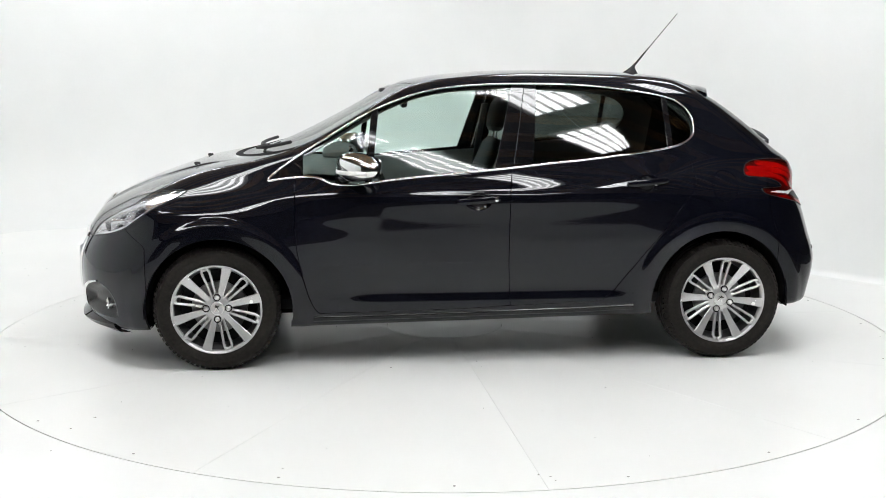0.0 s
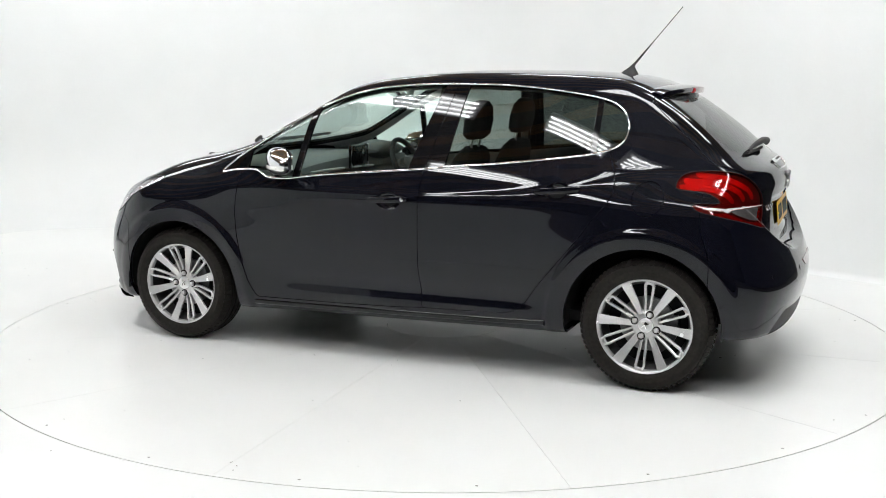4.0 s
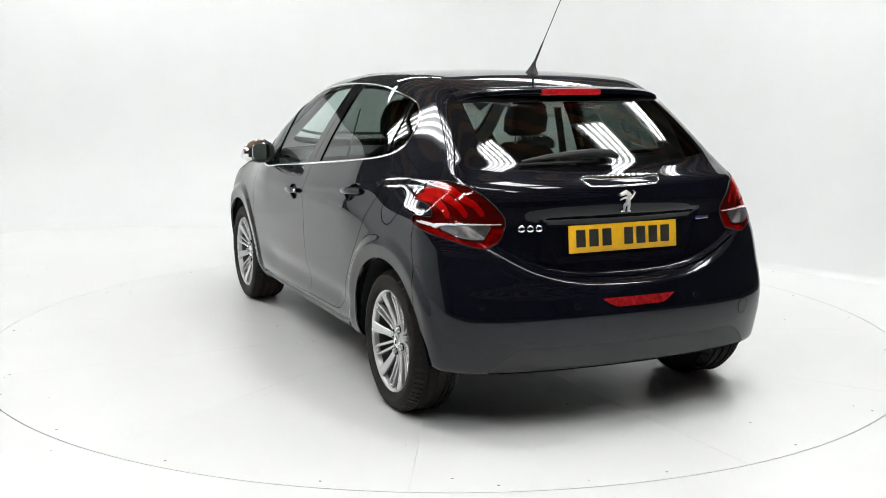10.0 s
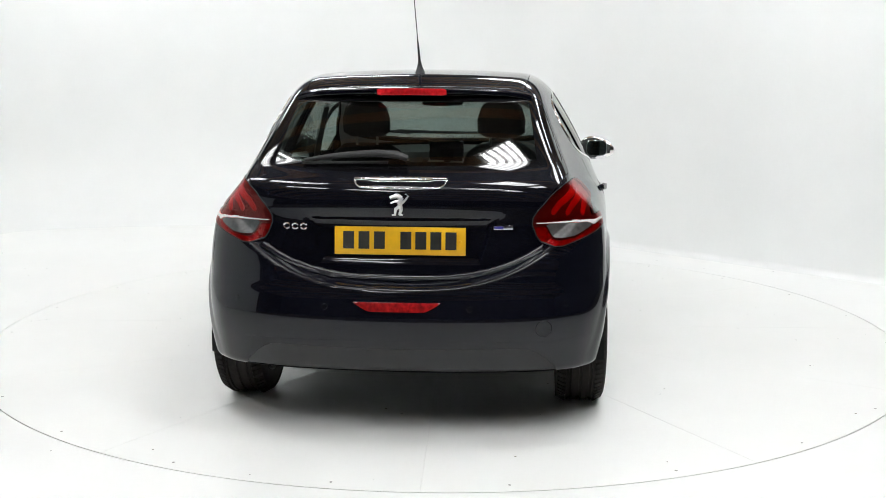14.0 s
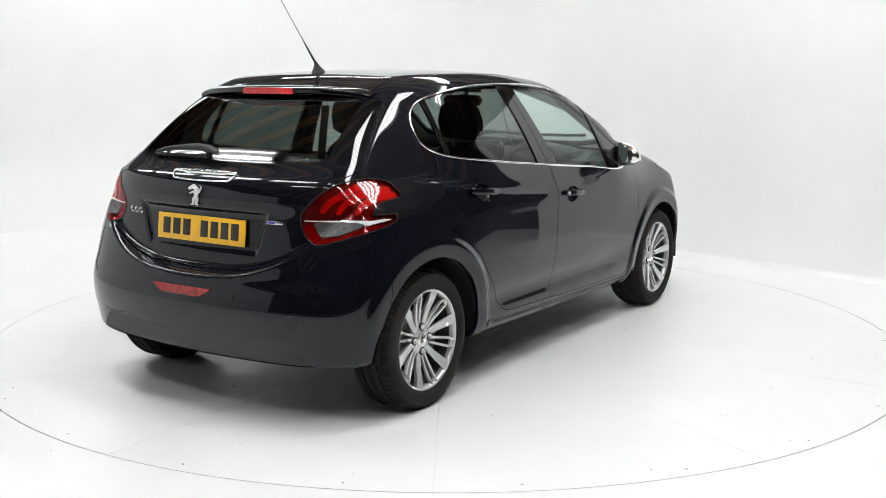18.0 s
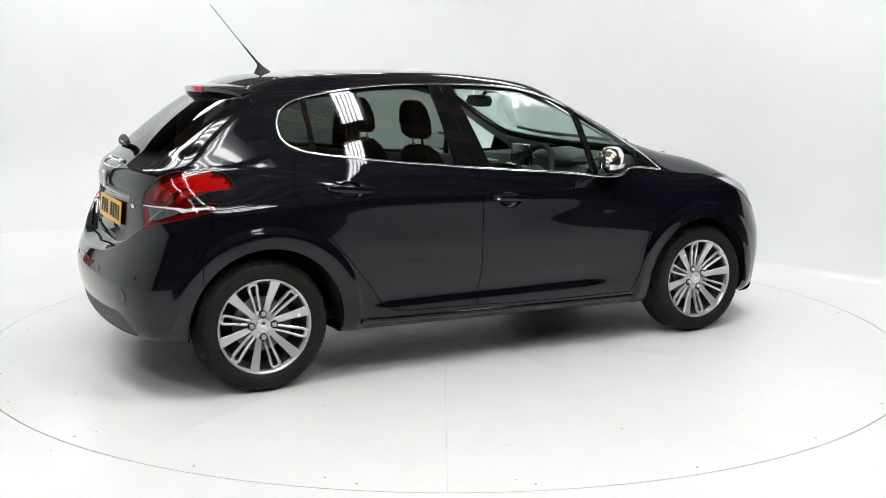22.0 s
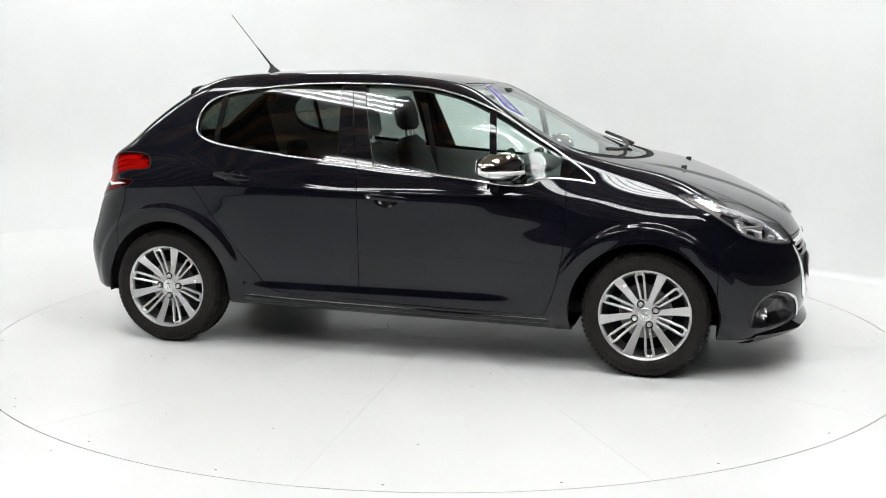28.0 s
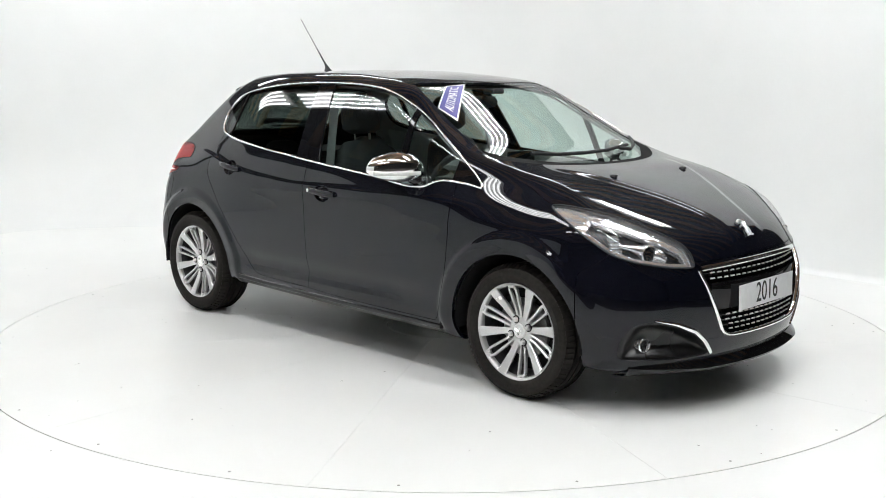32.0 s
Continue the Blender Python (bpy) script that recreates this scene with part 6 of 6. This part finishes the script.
# inner door skins up to the window line
for s in (1, -1):
    bm = bmesh.new()
    xs = np.linspace(0.95, -1.15, 24)
    rows = []
    for x in xs:
        zt = float(np.interp(x, [-1.15, -0.8, -0.2, 0.4, 0.95], [1.05, 1.02, 0.965, 0.925, 0.90]))
        well = max([HUB_Z + math.sqrt(max(0.0, 0.40 ** 2 - (x - ax) ** 2)) if abs(x - ax) < 0.40 else 0.0 for ax in (AXLE_F, AXLE_R)])
        rows.append([bm.verts.new((x, (at_side(x, z, 1).y - d) * s, max(z, well) if z < zt - 0.03 else z)) for z, d in ((0.32, 0.10), (0.60, 0.10), (0.75, 0.085), (zt - 0.02, 0.075), (zt, 0.06), (zt, 0.02))])
    for A, B in zip(rows, rows[1:]):
        for k in range(5):
            bm.faces.new((A[k], A[k + 1], B[k + 1], B[k]))
    part("door_lining", bm, LINING, car, "grey inner door lining")
# pale trim on the inner side of the posts and window frames
trim_T, _x = SH.cut(liner, lambda x, y, z: np.maximum(np.maximum(0.80 - z, x - 1.12), -1.30 - x))
for half in split_lr(trim_T):
    SH.build("pillar_trim", half, LINING, car, "pale grey post and window frame trim", lift=-0.036, rim=0)
# roof lining
bm = bmesh.new()
rows = []
for x in np.linspace(0.25, -1.25, 16):
    w = float(np.interp(x, [-1.25, -0.9, 0.0, 0.25], [0.46, 0.52, 0.54, 0.50]))
    rows.append([bm.verts.new((x, y, at_top(x, y).z - 0.030)) for y in np.linspace(-w, w, 13)])
for A, B in zip(rows, rows[1:]):
    for k in range(12):
        bm.faces.new((A[k], A[k + 1], B[k + 1], B[k]))
part("headliner", bm, HEADLINER, car, "pale grey headliner")
# dashboard
bm = bmesh.new()
soft_box(bm, [((0.80, y, 0.80 + 0.02 * (y < -0.15)), (0.20, 0, 0.02), (0, 0, 0.125)) for y in (-0.69, -0.60, -0.30, 0.0, 0.30, 0.60, 0.69)], 24, 3.0)
part("dashboard", bm, DASH_DARK, car, "dark moulded dashboard")
# its wide top shelf runs forward to the foot of the windscreen
bm = bmesh.new()
rows = []
for x in (0.585, 0.59, 0.605, 0.64, 0.74, 0.86, 0.98, 1.07, 1.14):
    w = min(0.66, at_side(x, 0.97).y - 0.055)
    z0 = 0.958 + 0.030 * (x - 0.6) - 0.060 * max(0.0, (0.605 - x) / 0.02)
    rows.append([bm.verts.new((x + 0.03 * (1 - (y / 0.66) ** 2) * (x < 0.62), y, min(z0 - 0.02 * (y / 0.66) ** 2, at_top(x, y).z - 0.018))) for y in np.linspace(-w, w, 25)])
for A, B in zip(rows, rows[1:]):
    for k in range(24):
        bm.faces.new((A[k], A[k + 1], B[k + 1], B[k]))
part("dash_shelf", bm, DASH_DARK, car, "grey moulded dashboard top")
for y0, y1 in ((0.22, 0.60), (-0.14, 0.14)):
    bm = bmesh.new()
    tube(bm, [(0.575, float(y), 0.905 + 0.012 * math.sin(3.0 * float(y))) for y in np.linspace(y0, y1, 12)], 0.006, 8)
    part("dash_trim", bm, SATIN, car, "thin satin dashboard trim")
bm = bmesh.new()
soft_box(bm, [((0.66, y, 0.978), (0.10, 0, 0.0), (0, 0, h)) for y, h in ((-0.56, 0.012), (-0.52, 0.040), (-0.37, 0.060), (-0.22, 0.040), (-0.18, 0.012))], 24, 2.4)
part("instrument_hood", bm, DASH_DARK, car, "instrument hood")
bm = bmesh.new()
box(bm, (0.600, 0.0, 0.965), (0.022, 0.215, 0.135), bevel=0.008)
cs = part("centre_screen", bm, SCREEN_BLACK, car, "black centre screen standing on the dashboard")
bm = bmesh.new()
tube(bm, [(0.589, y, z) for y, z in ((-0.104, 0.902), (-0.104, 1.028), (0.104, 1.028), (0.104, 0.902), (-0.104, 0.902))], 0.0035, 6)
part("screen_frame", bm, SATIN, cs, "thin bright screen frame")
# steering wheel on the right-hand side
m = pose(0.44, -0.36, 0.885, 0, -64, 0)
bm = bmesh.new()
n1, n2, R, r = 40, 10, 0.172, 0.0155
V = [[bm.verts.new(m @ Vector(((R + r * math.cos(b)) * math.cos(a), (R + r * math.cos(b)) * math.sin(a), r * math.sin(b)))) for b in np.linspace(0, 2 * math.pi, n2, endpoint=False)] for a in np.linspace(0, 2 * math.pi, n1, endpoint=False)]
for i in range(n1):
    for k in range(n2):
        bm.faces.new((V[i][k], V[(i + 1) % n1][k], V[(i + 1) % n1][(k + 1) % n2], V[i][(k + 1) % n2]))
sw = part("steering_wheel", bm, SEAT_DARK, car, "black steering wheel")
bm = bmesh.new()
soft_box(bm, [(m @ Vector((0, 0, z)), (m.to_3x3() @ Vector((0.062, 0, 0))) * k, (m.to_3x3() @ Vector((0, 0.075, 0))) * k) for z, k in ((-0.04, 0.9), (-0.01, 1.0), (0.012, 0.85), (0.018, 0.4))], 20, 3.0)
for a in (90, 270, 180):
    d = m.to_3x3() @ Vector((math.cos(radians(a)), math.sin(radians(a)), 0))
    tube(bm, [m @ Vector((0, 0, -0.01)) + d * 0.04, m @ Vector((0, 0, -0.005)) + d * 0.165], [0.020, 0.012], 8)
part("wheel_hub", bm, DASH_DARK, sw, "steering wheel hub")


def seat(x, y, w=0.26):
    root = empty("seat")
    root.parent = car
    tagged(root, label="dark cloth front seat with headrest")
    bm = bmesh.new()
    soft_box(bm, [((x + 0.26, y, 0.50), (0, w, 0), (0.0, 0, 0.045)), ((x + 0.22, y, 0.53), (0, w, 0), (0, 0, 0.075)), ((x, y, 0.51), (0, w, 0), (0, 0, 0.08)), ((x - 0.22, y, 0.48), (0, w, 0), (0, 0, 0.07))], 28, 4.0)
    part("seat_cushion", bm, SEAT_DARK, root)
    bm = bmesh.new()
    soft_box(bm, [((x - 0.20, y, 0.46), (0, w * 0.95, 0), (0.07, 0, 0.02)), ((x - 0.25, y, 0.65), (0, w, 0), (0.075, 0, 0.02)), ((x - 0.31, y, 0.88), (0, w * 0.93, 0), (0.062, 0, 0.018)), ((x - 0.355, y, 1.02), (0, w * 0.70, 0), (0.05, 0, 0.015)), ((x - 0.368, y, 1.06), (0, w * 0.5, 0), (0.03, 0, 0.01))], 28, 3.2)
    part("backrest", bm, SEAT_DARK, root)
    bm = bmesh.new()
    soft_box(bm, [((x - 0.365, y, 1.105), (0, 0.085, 0), (0.032, 0, 0)), ((x - 0.372, y, 1.13), (0, 0.125, 0), (0.052, 0, 0)), ((x - 0.384, y, 1.20), (0, 0.128, 0), (0.056, 0, 0)), ((x - 0.395, y, 1.265), (0, 0.108, 0), (0.048, 0, 0)), ((x - 0.400, y, 1.298), (0, 0.070, 0), (0.028, 0, 0)), ((x - 0.400, y, 1.304), (0, 0.03, 0), (0.01, 0, 0))], 28, 2.8)
    part("headrest", bm, SEAT_DARK, root)
    for d in (-0.055, 0.055):
        bm = bmesh.new()
        tube(bm, [(x - 0.362, y + d, 1.04), (x - 0.372, y + d, 1.14)], 0.007, 8)
        part("headrest_post", bm, SATIN, root, "steel post")


seat(0.10, -0.36)
seat(0.10, 0.36)
# rear bench
bench = empty("rear_bench")
bench.parent = car
tagged(bench, label="dark cloth rear bench")
bm = bmesh.new()
soft_box(bm, [((-0.42, 0, 0.50), (0, 0.62, 0), (0, 0, 0.05)), ((-0.50, 0, 0.52), (0, 0.64, 0), (0, 0, 0.08)), ((-0.85, 0, 0.50), (0, 0.64, 0), (0, 0, 0.08))], 28, 5.0)
part("bench_cushion", bm, SEAT_DARK, bench)
bm = bmesh.new()
soft_box(bm, [((-0.86, 0, 0.46), (0, 0.62, 0), (0.07, 0, 0.02)), ((-0.92, 0, 0.70), (0, 0.62, 0), (0.075, 0, 0.02)), ((-0.985, 0, 0.90), (0, 0.58, 0), (0.06, 0, 0.015)), ((-1.0, 0, 0.945), (0, 0.55, 0), (0.04, 0, 0.01))], 28, 5.0)
part("bench_back", bm, SEAT_DARK, bench)
for y in (-0.36, 0.36):
    bm = bmesh.new()
    soft_box(bm, [((-0.995, y, 0.94), (0, 0.115, 0), (0.035, 0, 0)), ((-1.0, y, 0.965), (0, 0.125, 0), (0.045, 0, 0)), ((-1.005, y, 1.01), (0, 0.11, 0), (0.038, 0, 0)), ((-1.006, y, 1.03), (0, 0.08, 0), (0.02, 0, 0))], 24, 3.0)
    part("rear_headrest", bm, SEAT_DARK, bench)
# parcel shelf and inner mirror
bm = bmesh.new()
box(bm, (-1.33, 0, 0.93), (0.55, 1.05, 0.02), bevel=0.006)
part("parcel_shelf", bm, DASH_DARK, car, "dark parcel shelf")
bm = bmesh.new()
soft_box(bm, [((0.305, y, 1.285), (0.016, 0, 0.0), (0, 0, h)) for y, h in ((-0.125, 0.010), (-0.11, 0.030), (0.0, 0.035), (0.11, 0.030), (0.125, 0.010))], 18, 3.5)
tube(bm, [(0.315, 0, 1.29), (0.36, 0, 1.355)], 0.010, 8)
box(bm, (0.40, 0.0, 1.345), (0.08, 0.09, 0.03), bevel=0.01)
part("inner_mirror", bm, BLACK_PLASTIC, car, "black inner mirror")


# seat belts beside the door posts
for s in (1, -1):
    bm = bmesh.new()
    pts = [(-0.235, 0.585 * s, 1.255), (-0.215, 0.625 * s, 1.10), (-0.190, 0.668 * s, 0.92), (-0.170, 0.690 * s, 0.70), (-0.165, 0.695 * s, 0.50)]
    for a, b in zip(pts, pts[1:]):
        a, b = Vector(a), Vector(b)
        d = (b - a).normalized()
        q = Matrix.Translation((a + b) / 2) @ d.to_track_quat("Z", "X").to_matrix().to_4x4()
        box(bm, (0, 0, 0), (0.004, 0.046, (b - a).length + 0.004), q)
    part("seat_belt", bm, BELT_GREY, car, "grey seat belt by the door post", smooth=False)


# ---------------------------------------------------------------- what turns
def motions():
    rows_table = [(float(t), pose(0, 0, 0, 0, 0, a)) for t, a in TURN]
    walk(turntable, rows_table)
    walk(car, [(float(t), pose(0, 0, 0, 0, 0, a) @ pose(CAR_OFF[0], CAR_OFF[1], 0)) for t, a in TURN])


motions()
